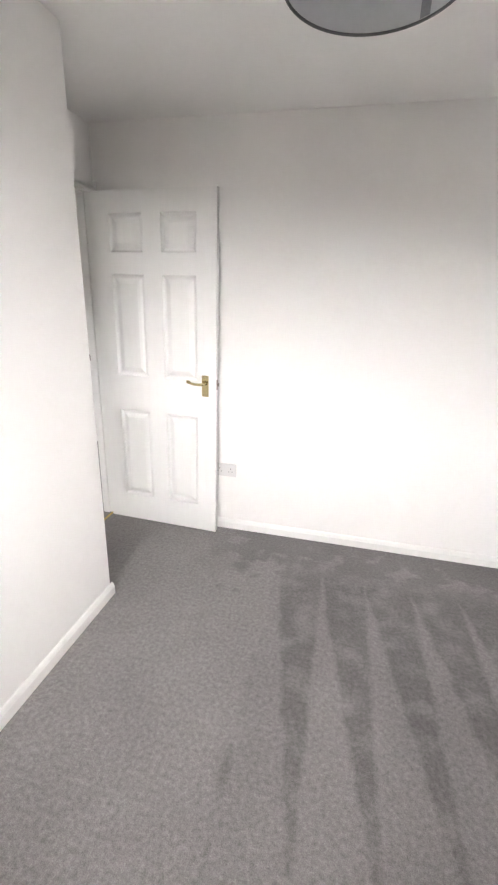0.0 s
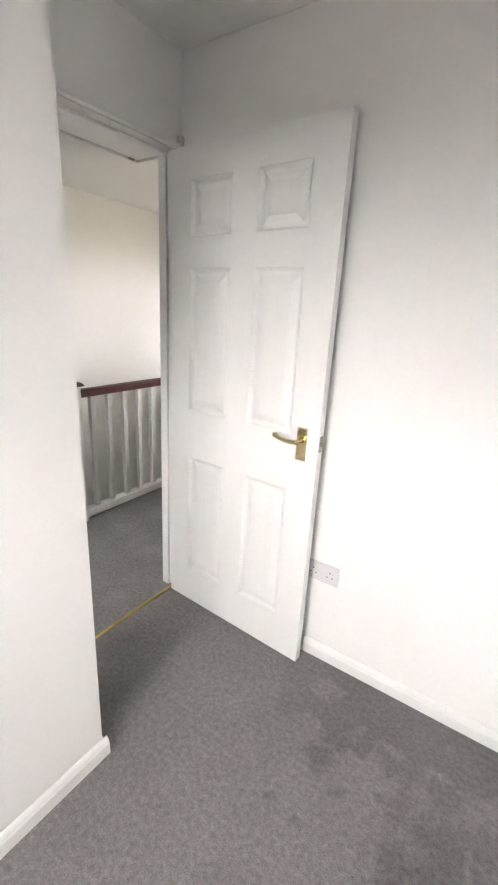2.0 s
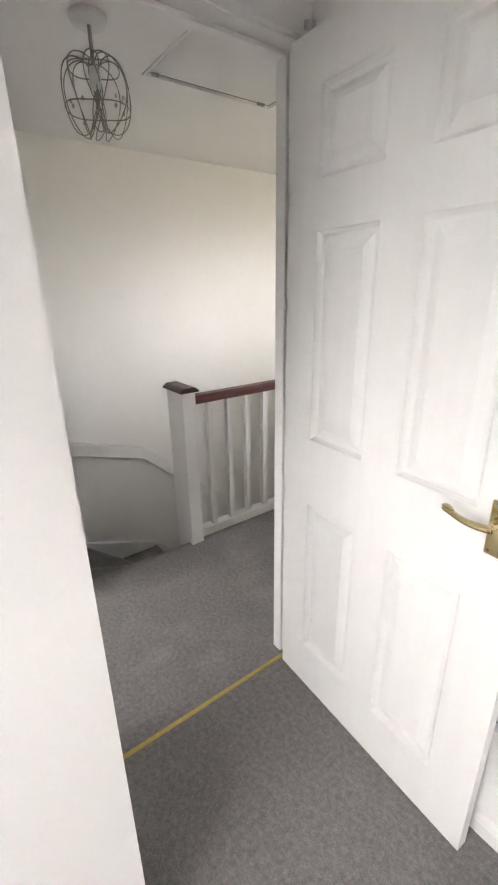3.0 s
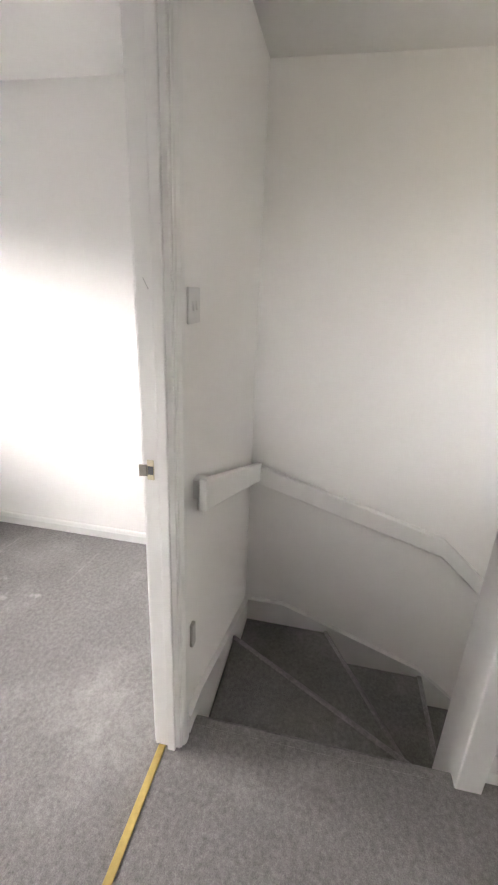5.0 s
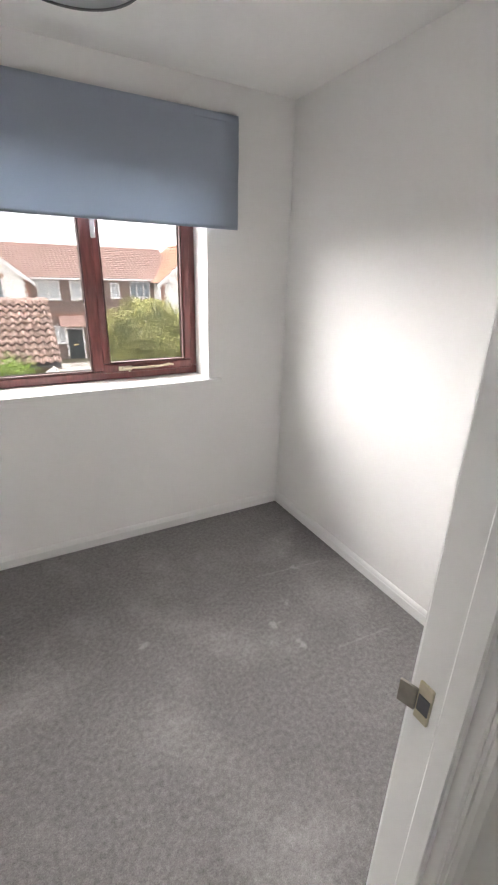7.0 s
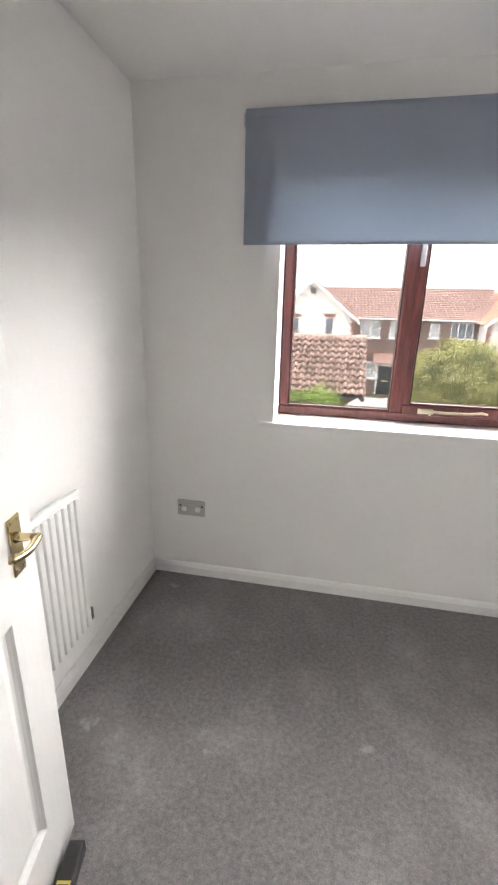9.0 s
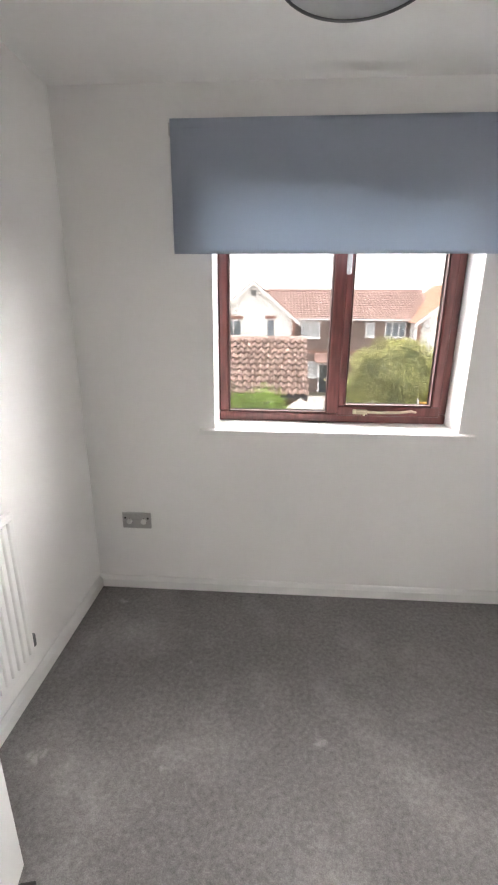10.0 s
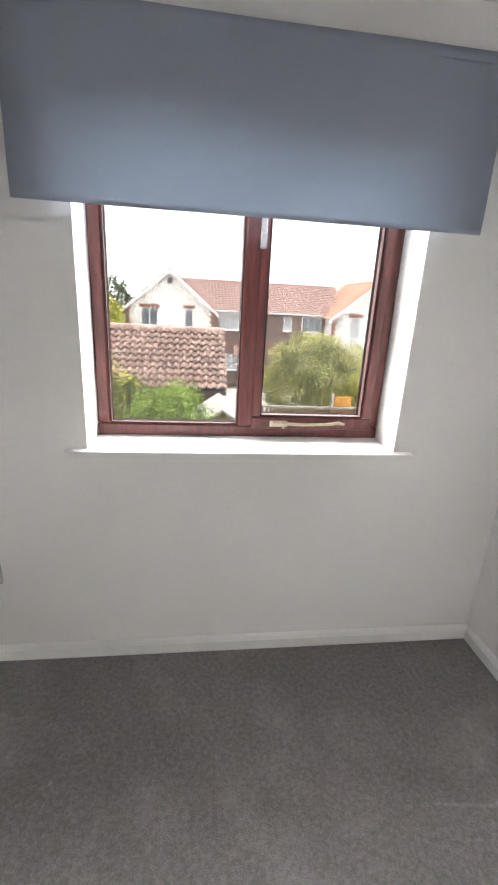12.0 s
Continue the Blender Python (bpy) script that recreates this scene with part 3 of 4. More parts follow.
# ---------------------------------------------------------------- windows, sills and blinds
def window_unit(name, label, head):
    """A mahogany-coloured two-light window: a fixed pane beside a side-hung sash. Local x runs along the wall, y inwards, z from the sill."""
    win = tagged(new(name), label, "window", kind="structure")
    y0, y1 = -0.245, -0.172
    w, z0, z1 = 0.552, WZ0 + 0.02, head
    part("window_frame", box(-w, w, y0, y1, z0, z0 + 0.048, 0.006), MAHOG, win)
    part("outer_cill", box(-w - 0.04, w + 0.04, y0 - 0.07, y0, z0 - 0.03, z0 + 0.004, 0.004), MAHOG, win)
    part("window_frame", box(-w, w, y0, y1, z1 - 0.05, z1, 0.006), MAHOG, win)
    part("window_frame", box(-w, -w + 0.046, y0, y1, z0 + 0.048, z1 - 0.05, 0.006), MAHOG, win)
    part("window_frame", box(w - 0.046, w, y0, y1, z0 + 0.048, z1 - 0.05, 0.006), MAHOG, win)
    part("mullion", box(-0.036, 0.022, y0, y1 + 0.006, z0 + 0.046, z1 - 0.05, 0.008, 2), MAHOG, win)
    # sash on the -x side
    sx0, sx1, sz0, sz1 = -w + 0.034, -0.028, z0 + 0.038, z1 - 0.045
    st, sm, ya, yb = 0.042, 0.034, y0 + 0.02, y1 + 0.012
    bm = boxes((sx0, sx1, ya, yb, sz0, sz0 + 0.048), (sx0, sx1, ya, yb, sz1 - 0.048, sz1), (sx0, sx0 + st, ya, yb, sz0 + 0.048, sz1 - 0.048), (sx1 - sm, sx1, ya, yb, sz0 + 0.048, sz1 - 0.048))
    bmesh.ops.bevel(bm, geom=bm.edges[:], offset=0.007, segments=2, profile=0.5, affect="EDGES")
    sash = part("sash", bm, MAHOG, win)
    part("glazing_bead", boxes((sx0 + st, sx1 - sm, ya + 0.01, y1 + 0.008, sz0 + 0.048, sz0 + 0.056), (sx0 + st, sx0 + st + 0.006, ya + 0.01, y1 + 0.008, sz0 + 0.056, sz1 - 0.048), (sx1 - sm - 0.006, sx1 - sm, ya + 0.01, y1 + 0.008, sz0 + 0.056, sz1 - 0.048)), GASKET, sash)
    part("glazing_bead", boxes((0.022, w - 0.046, ya, y1 - 0.002, z0 + 0.048, z0 + 0.054), (0.022, 0.028, ya, y1 - 0.002, z0 + 0.054, z1 - 0.05), (w - 0.052, w - 0.046, ya, y1 - 0.002, z0 + 0.054, z1 - 0.05)), GASKET, win)
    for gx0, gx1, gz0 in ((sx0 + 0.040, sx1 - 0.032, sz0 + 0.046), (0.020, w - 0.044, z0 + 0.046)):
        pane = part("pane", boxes((gx0, gx1, -0.190, -0.186, gz0, z1 - 0.05)), GLASS, win, "glass pane tinted to dim the outdoors")
        # no shadow, so the added tint doesn't hold back the daylight
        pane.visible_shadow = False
    stay = part("stay_bar", tube([(sx1 - 0.09, y1 + 0.020, sz0 + 0.026), (sx1 - 0.20, y1 + 0.024, sz0 + 0.022), (sx1 - 0.30, y1 + 0.022, sz0 + 0.024), (sx1 - 0.35, y1 + 0.024, sz0 + 0.031), (sx1 - 0.375, y1 + 0.026, sz0 + 0.027)], [0.007, 0.0065, 0.006, 0.007, 0.0045], 8), PALEBRASS, win, "pale brass casement stay", True)
    part("stay_plate", box(sx1 - 0.145, sx1 - 0.075, y1 + 0.011, y1 + 0.018, sz0 + 0.010, sz0 + 0.034, 0.002), PALEBRASS, stay)
    part("stay_pin", tube([(sx1 - 0.13, y1 + 0.016, sz0 + 0.004), (sx1 - 0.13, y1 + 0.016, sz0 + 0.020)], 0.005, 8), PALEBRASS, stay)
    part("sash_fastener", box(-0.050, -0.028, y1 + 0.010, y1 + 0.022, 1.56, 1.68, 0.004), CHROMEP, win, "pale metal sash fastener")
    return win


def window_set(number, cx, zb, head, label):
    win = window_unit("window_%d" % number, "mahogany-brown framed window with a side-hung sash", head)
    win.matrix_basis = pose(cx, YS, 0)
    structure("window_sill_%d" % number, boxes((cx - 0.62, cx + 0.62, YS - 0.001, YS + 0.034, WZ0, WZ0 + 0.022), (cx - 0.551, cx + 0.551, YS - 0.245, YS - 0.001, WZ0, WZ0 + 0.022)), GLOSS, "white painted window board below the window", "window sill")
    blind = thing("roller_blind", label, "blind", "roller blinds", pose(cx, YS, 0))
    zt, half = head + 0.138, 0.698
    bm = bmesh.new()
    rows, n = [], 24
    for i in range(n + 1):
        z = zb + (zt - zb) * i / n
        d = 0.046 + 0.0016 * math.sin(i * 0.5)
        if i == n:
            d -= 0.003
        rows.append([bm.verts.new((-half + 2 * half * k / 16, d + 0.0012 * math.sin(k * 0.9 + i * 0.15), z)) for k in range(17)])
    for a, b in zip(rows, rows[1:]):
        for k in range(16):
            bm.faces.new((a[k], a[k + 1], b[k + 1], b[k]))
    back = [[bm.verts.new(v.co - Vector((0, 0.0016, 0))) for v in row] for row in rows]
    for a, b in zip(back, back[1:]):
        for k in range(16):
            bm.faces.new((a[k + 1], a[k], b[k], b[k + 1]))
    for a, b in ((rows[0], back[0]), (rows[-1][::-1], back[-1][::-1]), ([r[0] for r in rows][::-1], [r[0] for r in back][::-1]), ([r[-1] for r in rows], [r[-1] for r in back])):
        for k in range(len(a) - 1):
            bm.faces.new((b[k], b[k + 1], a[k + 1], a[k]))
    part("fabric", bm, BLIND, blind, smooth=True)
    part("bottom_bar", box(-half + 0.002, half - 0.002, 0.0400, 0.0440, zb + 0.002, zb + 0.012, 0.001), BLIND, blind)
    part("roller_tube", tube([(-half, 0.034, zt - 0.030), (half, 0.034, zt - 0.030)], 0.010, 14), BLIND, blind, smooth=True)
    for sgn in (-1, 1):
        part("bracket", box(sgn * (half + 0.001), sgn * (half + 0.009), 0.0, 0.030, zt - 0.050, zt - 0.008, 0.002), CHROMEP, blind, "small metal wall bracket")


# unseen window, added to bring daylight onto the landing and stair wall
north = tagged(new("window_3"), "added white framed window, unseen, lighting the landing", "window", kind="structure")
part("window_frame", boxes((XL + 0.03, XL + 0.08, 3.55, 3.60, 1.10, 2.0), (XL + 0.03, XL + 0.08, 4.15, 4.20, 1.10, 2.0), (XL + 0.03, XL + 0.08, 3.60, 4.15, 1.10, 1.15), (XL + 0.03, XL + 0.08, 3.60, 4.15, 1.95, 2.0)), PVC, north)
pane = part("pane", boxes((XL + 0.052, XL + 0.056, 3.60, 4.15, 1.15, 1.95)), CLEAR, north)
pane.visible_shadow = False
window_set(1, -1.885, 1.620, WZ1, "slate-blue roller blind drawn halfway down over the window")
window_set(2, -1.885 + WSHIFT, 2.050, WZ2, "slate-blue roller blind rolled up above the window")


# ---------------------------------------------------------------- the landing: stairs, balustrade, rails
RISE = 0.19
stairs = tagged(new("staircase"), "grey carpeted winder staircase turning down to the hall", "stairs", kind="structure")


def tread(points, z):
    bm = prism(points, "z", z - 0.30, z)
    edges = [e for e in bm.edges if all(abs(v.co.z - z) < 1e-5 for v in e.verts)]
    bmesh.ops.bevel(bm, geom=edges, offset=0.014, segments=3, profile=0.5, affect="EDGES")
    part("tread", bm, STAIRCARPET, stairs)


XS = XF + 0.026
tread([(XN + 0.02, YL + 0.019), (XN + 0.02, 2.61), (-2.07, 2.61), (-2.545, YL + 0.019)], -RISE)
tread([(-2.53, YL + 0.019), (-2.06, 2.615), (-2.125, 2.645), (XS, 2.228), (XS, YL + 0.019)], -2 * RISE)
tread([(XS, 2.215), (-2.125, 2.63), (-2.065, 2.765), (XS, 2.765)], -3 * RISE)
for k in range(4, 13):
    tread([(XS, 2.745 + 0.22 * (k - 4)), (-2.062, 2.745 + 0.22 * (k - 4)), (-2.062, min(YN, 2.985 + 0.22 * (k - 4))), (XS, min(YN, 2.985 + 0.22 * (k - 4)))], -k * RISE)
for a, b, z in (((-2.545, YL + 0.019), (-2.07, 2.61), -RISE), ((XS, 2.228), (-2.125, 2.642), -2 * RISE), ((XS, 2.765), (-2.066, 2.765), -3 * RISE)):
    part("nosing", tube([(a[0], a[1], z - 0.011), (b[0], b[1], z - 0.011)], 0.016, 10), CARPET, stairs, "paler worn carpet edge", smooth=True)
part("landing_nosing", prism([(XN + 0.02, 0.001), (XN - 0.008, 0.001), (XN - 0.020, -0.006), (XN - 0.024, -0.018), (XN - 0.018, -0.030), (XN + 0.0, -0.036), (XN + 0.0, -0.20), (XN + 0.02, -0.20)], "y", YL + 0.019, 2.62), CARPET, stairs)


def lipped(top_line, drop):
    """An outline that follows a top line and runs drop below it."""
    return [*top_line, *[(u, z - drop) for u, z in top_line[::-1]]]


far_line = [(YL, -0.258), (1.975, -0.254), (2.755, -0.538), (2.955, -0.700), (YN, -1.92)]
part("string_board", prism(lipped(far_line, 0.55), "x", XF, XF + 0.022), GLOSS, stairs, "white painted stair string")
part("string_moulding", prism(lipped([(u, z + 0.008) for u, z in far_line], 0.020), "x", XF, XF + 0.030), GLOSS, stairs)
near_line = [(XJ - 0.058, 0.070), (-2.02, 0.058), (XF + 0.022, -0.258)]
part("string_board", prism(lipped(near_line, 0.55), "y", YL, YL + 0.018), GLOSS, stairs, "white painted stair string")
part("string_moulding", prism(lipped([(u, z + 0.008) for u, z in near_line], 0.020), "y", YL, YL + 0.022), GLOSS, stairs)

wall_rail = thing("wall_handrail", "white painted flat handrail fixed down the stair wall", "handrail")
line = [(1.782, 0.592), (2.735, 0.314), (2.87, 0.194), (3.18, -0.09), (YN - 0.01, -1.11)]
bm = prism(lipped(line, 0.096), "x", XF + 0.012, XF + 0.050)
bmesh.ops.bevel(bm, geom=[e for e in bm.edges if abs(e.verts[0].co.x - e.verts[1].co.x) < 1e-6], offset=0.006, segments=2, profile=0.5, affect="EDGES")
part("rail", bm, GLOSS, wall_rail)
bm = prism(lipped([(-1.950, 0.926), (XF + 0.010, 0.592)], 0.098), "y", YL + 0.030, YL + 0.058)
bmesh.ops.bevel(bm, geom=[e for e in bm.edges if abs(e.verts[0].co.y - e.verts[1].co.y) < 1e-6], offset=0.006, segments=2, profile=0.5, affect="EDGES")
part("rail", bm, GLOSS, wall_rail)
for x, z in ((-2.02, 0.865), (-2.60, 0.655)):
    part("bracket", box(x - 0.02, x + 0.02, YL, YL + 0.031, z - 0.03, z + 0.03), GLOSS, wall_rail)
for y, z in ((1.95, 0.494), (2.55, 0.32), (3.4, -0.335), (4.1, -0.95)):
    part("bracket", box(XF, XF + 0.013, y - 0.02, y + 0.02, z - 0.03, z + 0.03), GLOSS, wall_rail)

newel = thing("newel_post", "white rectangular newel post with a dark wooden cap", "newel post")
bm = box(-2.115, -1.932, 2.618, 2.697, -0.55, 0.918)
bmesh.ops.bevel(bm, geom=bm.edges[:], offset=0.005, segments=2, profile=0.5, affect="EDGES")
part("post", bm, GLOSS, newel)
bm = prism([(2.604, 0.918), (2.711, 0.918), (2.711, 0.930), (2.690, 0.944), (2.625, 0.944), (2.604, 0.930)], "x", -2.130, -1.917)
bmesh.ops.bevel(bm, geom=[e for e in bm.edges if all(v.co.z > 0.925 for v in e.verts)], offset=0.006, segments=2, profile=0.5, affect="EDGES")
part("cap", bm, CAPW, newel, "dark brown wooden cap")

balustrade = thing("balustrade", "white spindles under a red-brown handrail guarding the stairwell", "balustrade")
part("base_rail", box(-2.030, -1.968, 2.697, YN, 0.0, 0.056, 0.004), GLOSS, balustrade)
bm = prism([(-2.026, 0.836), (-1.968, 0.836), (-1.960, 0.846), (-1.960, 0.870), (-1.972, 0.884), (-2.022, 0.884), (-2.034, 0.870), (-2.034, 0.846)], "y", 2.697, YN)
part("handrail", bm, RAILW, balustrade, "red-brown stained wooden handrail")
spindle = mesh_of("spindle", box(-0.017, 0.017, -0.017, 0.017, 0.054, 0.838, 0.003), GLOSS)
for k in range(12):
    ob = new("spindle", spindle)
    ob.parent = balustrade
    ob.matrix_basis = pose(-1.998, 2.812 + 0.1315 * k, 0)

hatch = thing("loft_hatch", "white loft hatch panel set in the landing ceiling", "loft hatch")
part("panel", box(HX0 + 0.012, HX1 - 0.006, HY0 + 0.010, HY1 - 0.010, HL + 0.003, HL + 0.021, 0.002), CEIL, hatch)
# dark strips painted in for the shadow line round the panel
part("shadow_gap", boxes((HX0 + 0.001, HX0 + 0.012, HY0 + 0.001, HY1 - 0.001, HL + 0.006, HL + 0.012), (HX0 + 0.012, HX1 - 0.001, HY0 + 0.001, HY0 + 0.010, HL + 0.006, HL + 0.012), (HX0 + 0.012, HX1 - 0.001, HY1 - 0.010, HY1 - 0.001, HL + 0.006, HL + 0.012)), DARKRIM, hatch, "dark strip standing in for the gap's shadow")
part("trim", boxes((HX0 - 0.012, HX0, HY0 - 0.012, HY1 + 0.012, HL - 0.006, HL), (HX0, HX1, HY0 - 0.012, HY0, HL - 0.006, HL), (HX0, HX1, HY1, HY1 + 0.012, HL - 0.006, HL)), CEIL, hatch)
part("catch", box(HX0 + 0.006, HX0 + 0.020, HY1 - 0.075, HY1 - 0.035, HL - 0.006, HL + 0.012, 0.002), STEEL, hatch, "small dark catch")
part("catch", box(HX0 + 0.006, HX0 + 0.020, HY0 + 0.02, HY0 + 0.05, HL - 0.006, HL + 0.012, 0.002), STEEL, hatch, "small dark catch")

# tangled wire pendant
LX, LY, LZ = -1.672, 2.252, 2.032
pendant = thing("wire_pendant_lamp", "unlit pendant lamp of looped smoky wire", "ceiling lamp")
part("ceiling_rose", lathe([(0.001, -0.024), (0.050, -0.023), (0.058, -0.014), (0.060, 0.0)], 24, (LX, LY, HL)), PLASTIC, pendant, "white ceiling rose", True)
part("stem", tube([(LX, LY, HL - 0.02), (LX, LY, HL - 0.06), (LX, LY, LZ + 0.075)], 0.006, 8), WIRE, pendant)
part("lamp_holder", lathe([(0.006, 0.085), (0.018, 0.078), (0.020, 0.030), (0.016, 0.020), (0.001, 0.018)], 18, (LX, LY, LZ)), PLASTIC, pendant, "pale lamp holder", True)
rnd = random.Random(7)
for k in range(11):
    # upright petals hang round the holder and meet below it
    turn = 2 * math.pi * k / 11 + rnd.uniform(-0.12, 0.12)
    out = Vector((math.cos(turn), math.sin(turn), 0))
    lean, wide, drop = 0.052 + rnd.uniform(-0.004, 0.004), 0.056, 0.108
    across = Vector((-out.y, out.x, 0))
    pts = [Vector((LX, LY, LZ)) + out * (lean + wide * math.cos(a)) + across * (0.020 * math.sin(2 * a + k)) + Vector((0, 0, drop * math.sin(a))) for a in (2 * math.pi * i / 40 for i in range(40))]
    part("wire_loop", tube(pts, 0.0018, 6, True), WIRE, pendant)
for zz, rr in ((0.075, 0.080), (-0.035, 0.104)):
    pts = [(LX + rr * math.cos(a), LY + rr * math.sin(a), LZ + zz + 0.004 * math.sin(3 * a)) for a in (2 * math.pi * i / 48 for i in range(48))]
    part("wire_ring", tube(pts, 0.0018, 6, True), WIRE, pendant)
for k in range(12):
    a, zz = rnd.uniform(0, 6.28), rnd.uniform(-0.06, 0.05)
    c = (LX + 0.085 * math.cos(a), LY + 0.085 * math.sin(a), LZ + zz)
    part("bead", lathe([(0.0005, -0.008), (0.005, -0.003), (0.005, 0.003), (0.0005, 0.008)], 8, c), CHROMEP, pendant, "small shiny bead")


# drum shades in the bedrooms
def drum_shade(x, y, ceiling, bottom, height, r):
    lamp = thing("drum_pendant_lamp", "grey fabric drum lampshade hanging from the ceiling", "ceiling lamp", "drum shades", pose(x, y, ceiling))
    z0 = bottom - ceiling
    z1 = z0 + height
    part("shade", lathe([(r, z0), (r, z1)], 64), SHADE, lamp, smooth=True)
    part("lining", lathe([(r - 0.002, z1), (r - 0.002, z0)], 64), SHADEIN, lamp, "pale inner lining", True)
    for z in (z0, z1):
        part("rim", tube([((r - 0.001) * math.cos(a), (r - 0.001) * math.sin(a), z) for a in (2 * math.pi * i / 64 for i in range(64))], 0.0032, 8, True), DARKRIM, lamp, smooth=True)
    part("seam", box(-0.012, 0.012, r - 0.004, r - 0.0025, z0 + 0.004, z1 - 0.004), SHADE, lamp, at=pose(0, 0, 0, 0, 0, -38))
    for k in range(3):
        a = 2 * math.pi * k / 3 + 0.4
        part("spider_arm", tube([(0.02 * math.cos(a), 0.02 * math.sin(a), z1 - 0.02), (r * math.cos(a), r * math.sin(a), z1 - 0.003)], 0.002, 6), WIRE, lamp)
    part("lamp_holder", lathe([(0.004, z1 + 0.02), (0.020, z1 + 0.012), (0.020, z1 - 0.045), (0.001, z1 - 0.046)], 18), PLASTIC, lamp, smooth=True)
    part("cable", tube([(0, 0, z1 + 0.015), (0, 0, -0.005)], 0.003, 6), PLASTIC, lamp)
    part("ceiling_rose", lathe([(0.001, -0.024), (0.030, -0.022), (0.044, -0.012), (0.048, 0.0)], 24), PLASTIC, lamp, smooth=True)


drum_shade(0.485, 1.245, HA, 2.054, 0.20, 0.183)
drum_shade(-1.755, 0.570, HB, 2.045, 0.135, 0.170)


# ---------------------------------------------------------------- sockets, switch, radiator, box
def socket_plate(label, at, plate_mat, insert_mat):
    """A double socket, 146 by 86 mm; local x along the wall, y out of it."""
    s = thing("double_socket", label, "socket", "double sockets", at)
    part("plate", box(-0.073, 0.073, 0, 0.008, -0.043, 0.043, 0.003, 2), plate_mat, s)
    for cx in (-0.036, 0.036):
        unit = part("socket_face", box(cx - 0.026, cx + 0.026, 0.0072, 0.0084, -0.030, 0.022, 0.0005), insert_mat, s)
        for dx, dz, w, h in ((0, 0.010, 0.0035, 0.007), (-0.011, -0.010, 0.006, 0.0035), (0.011, -0.010, 0.006, 0.0035)):
            part("pin_hole", box(cx + dx - w / 2, cx + dx + w / 2, 0.0080, 0.0090, dz - h / 2, dz + h / 2), HOLE, unit)
        part("rocker", box(cx * 0.4 - 0.006, cx * 0.4 + 0.006, 0.0075, 0.012, 0.020, 0.036, 0.002), insert_mat, s)
    return s


socket_plate("white double socket low on the wall beside the open door", pose(-0.194, YA, 0.413, 0, 0, 180), PLASTIC, PLASTIC)
covered = socket_plate("grey double socket with white blanking covers below the window", pose(-0.929, YS, 0.390), CHROMEP, CHROMEP)
for cx in (-0.036, 0.036):
    part("blanking_cover", tube([(cx, 0.008, -0.004), (cx, 0.015, -0.004), (cx, 0.018, -0.004)], [0.014, 0.014, 0.009], 20), GLOSS, covered, "round white blanking cover")
    part("switch_dot", tube([(cx * 1.6, 0.008, 0.014), (cx * 1.6, 0.0105, 0.014)], 0.005, 10), HOLE, covered)

light_switch = thing("light_switch", "white double light switch on the landing wall", "light switch", at=pose(-2.0, YL, 1.372))
part("plate", box(-0.043, 0.043, 0, 0.008, -0.043, 0.043, 0.003, 2), PLASTIC, light_switch)
for cx in (-0.014, 0.014):
    part("rocker", prism([(0.007, -0.012), (0.012, -0.011), (0.0095, 0.012), (0.007, 0.012)], "x", cx - 0.006, cx + 0.006), PLASTIC, light_switch)
low_switch = thing("spur_plate", "small pale plate low beside the door frame", "socket", at=pose(-1.975, YL, 0.36))
part("plate", box(-0.014, 0.014, 0, 0.012, -0.043, 0.043, 0.003, 2), CHROMEP, low_switch)


def radiator():
    rad = thing("radiator", "white ribbed panel radiator on the bedroom wall", "radiator", at=pose(XE, 0.466, 0.215))
    length, height = 0.65, 0.562
    xf, xb = -0.070, -0.040
    # pressed front panel with upright ribs; local y runs along the wall
    part("front_panel", box(xf, xf + 0.014, 0.0, length, 0.0, height, 0.003, 2), RADI, rad)
    rib = prism([(-0.0135, 0.0), (-0.0105, -0.006), (-0.0080, -0.008), (0.0080, -0.008), (0.0105, -0.006), (0.0135, 0.0)], "z", 0.034, height - 0.020)
    rib_mesh = mesh_of("rib", rib, RADI)
    for k in range(int((length - 0.03) / 0.0333)):
        ob = new("rib", rib_mesh)
        ob.parent = rad
        ob.matrix_basis = pose(xf, 0.024 + k * 0.0333, 0) @ pose(0, 0, 0, 0, 0, -90)
    part("top_edge", box(xf - 0.001, xf + 0.016, 0.0, length, height - 0.012, height + 0.004, 0.003, 2), RADI, rad)
    part("back_panel", box(xb - 0.006, xb, 0.006, length - 0.006, 0.01, height - 0.006, 0.002), RADI, rad)
    for y in (0.12, length - 0.12):
        part("bracket", box(xb, 0.0, y - 0.015, y + 0.015, 0.05, height - 0.06, 0.002), RADI, rad)
    valve = part("bleed_plug", tube([(xf + 0.014, 0.002, 0.055), (xf + 0.014, -0.012, 0.055)], 0.009, 10), STEEL, rad, "dull metal plug")
    part("valve_body", box(xf + 0.002, xf + 0.024, -0.020, 0.0, 0.030, 0.082, 0.004), DARKRIM, rad, "dark lockshield cap")
    part("tail_pipe", tube([(xf + 0.024, -0.010, 0.050), (xf + 0.045, -0.010, 0.050), (0.0, -0.010, 0.050)], 0.0075, 10), RADI, rad)
    return rad


radiator()

tool_box = thing("black_case", "slim black case with a yellow label by the door foot", "case", at=pose(-1.026, 0.992, 0, 0, 0, 11.4))
bm = box(-0.021, 0.021, 0.0, 0.26, 0.0, 0.040)
bmesh.ops.bevel(bm, geom=bm.edges[:], offset=0.005, segments=2, profile=0.5, affect="EDGES")
part("body", bm, BLACK, tool_box)
part("label_sticker", box(-0.0165, 0.0165, 0.085, 0.125, 0.0395, 0.0406), YELLOW, tool_box, "yellow printed label")
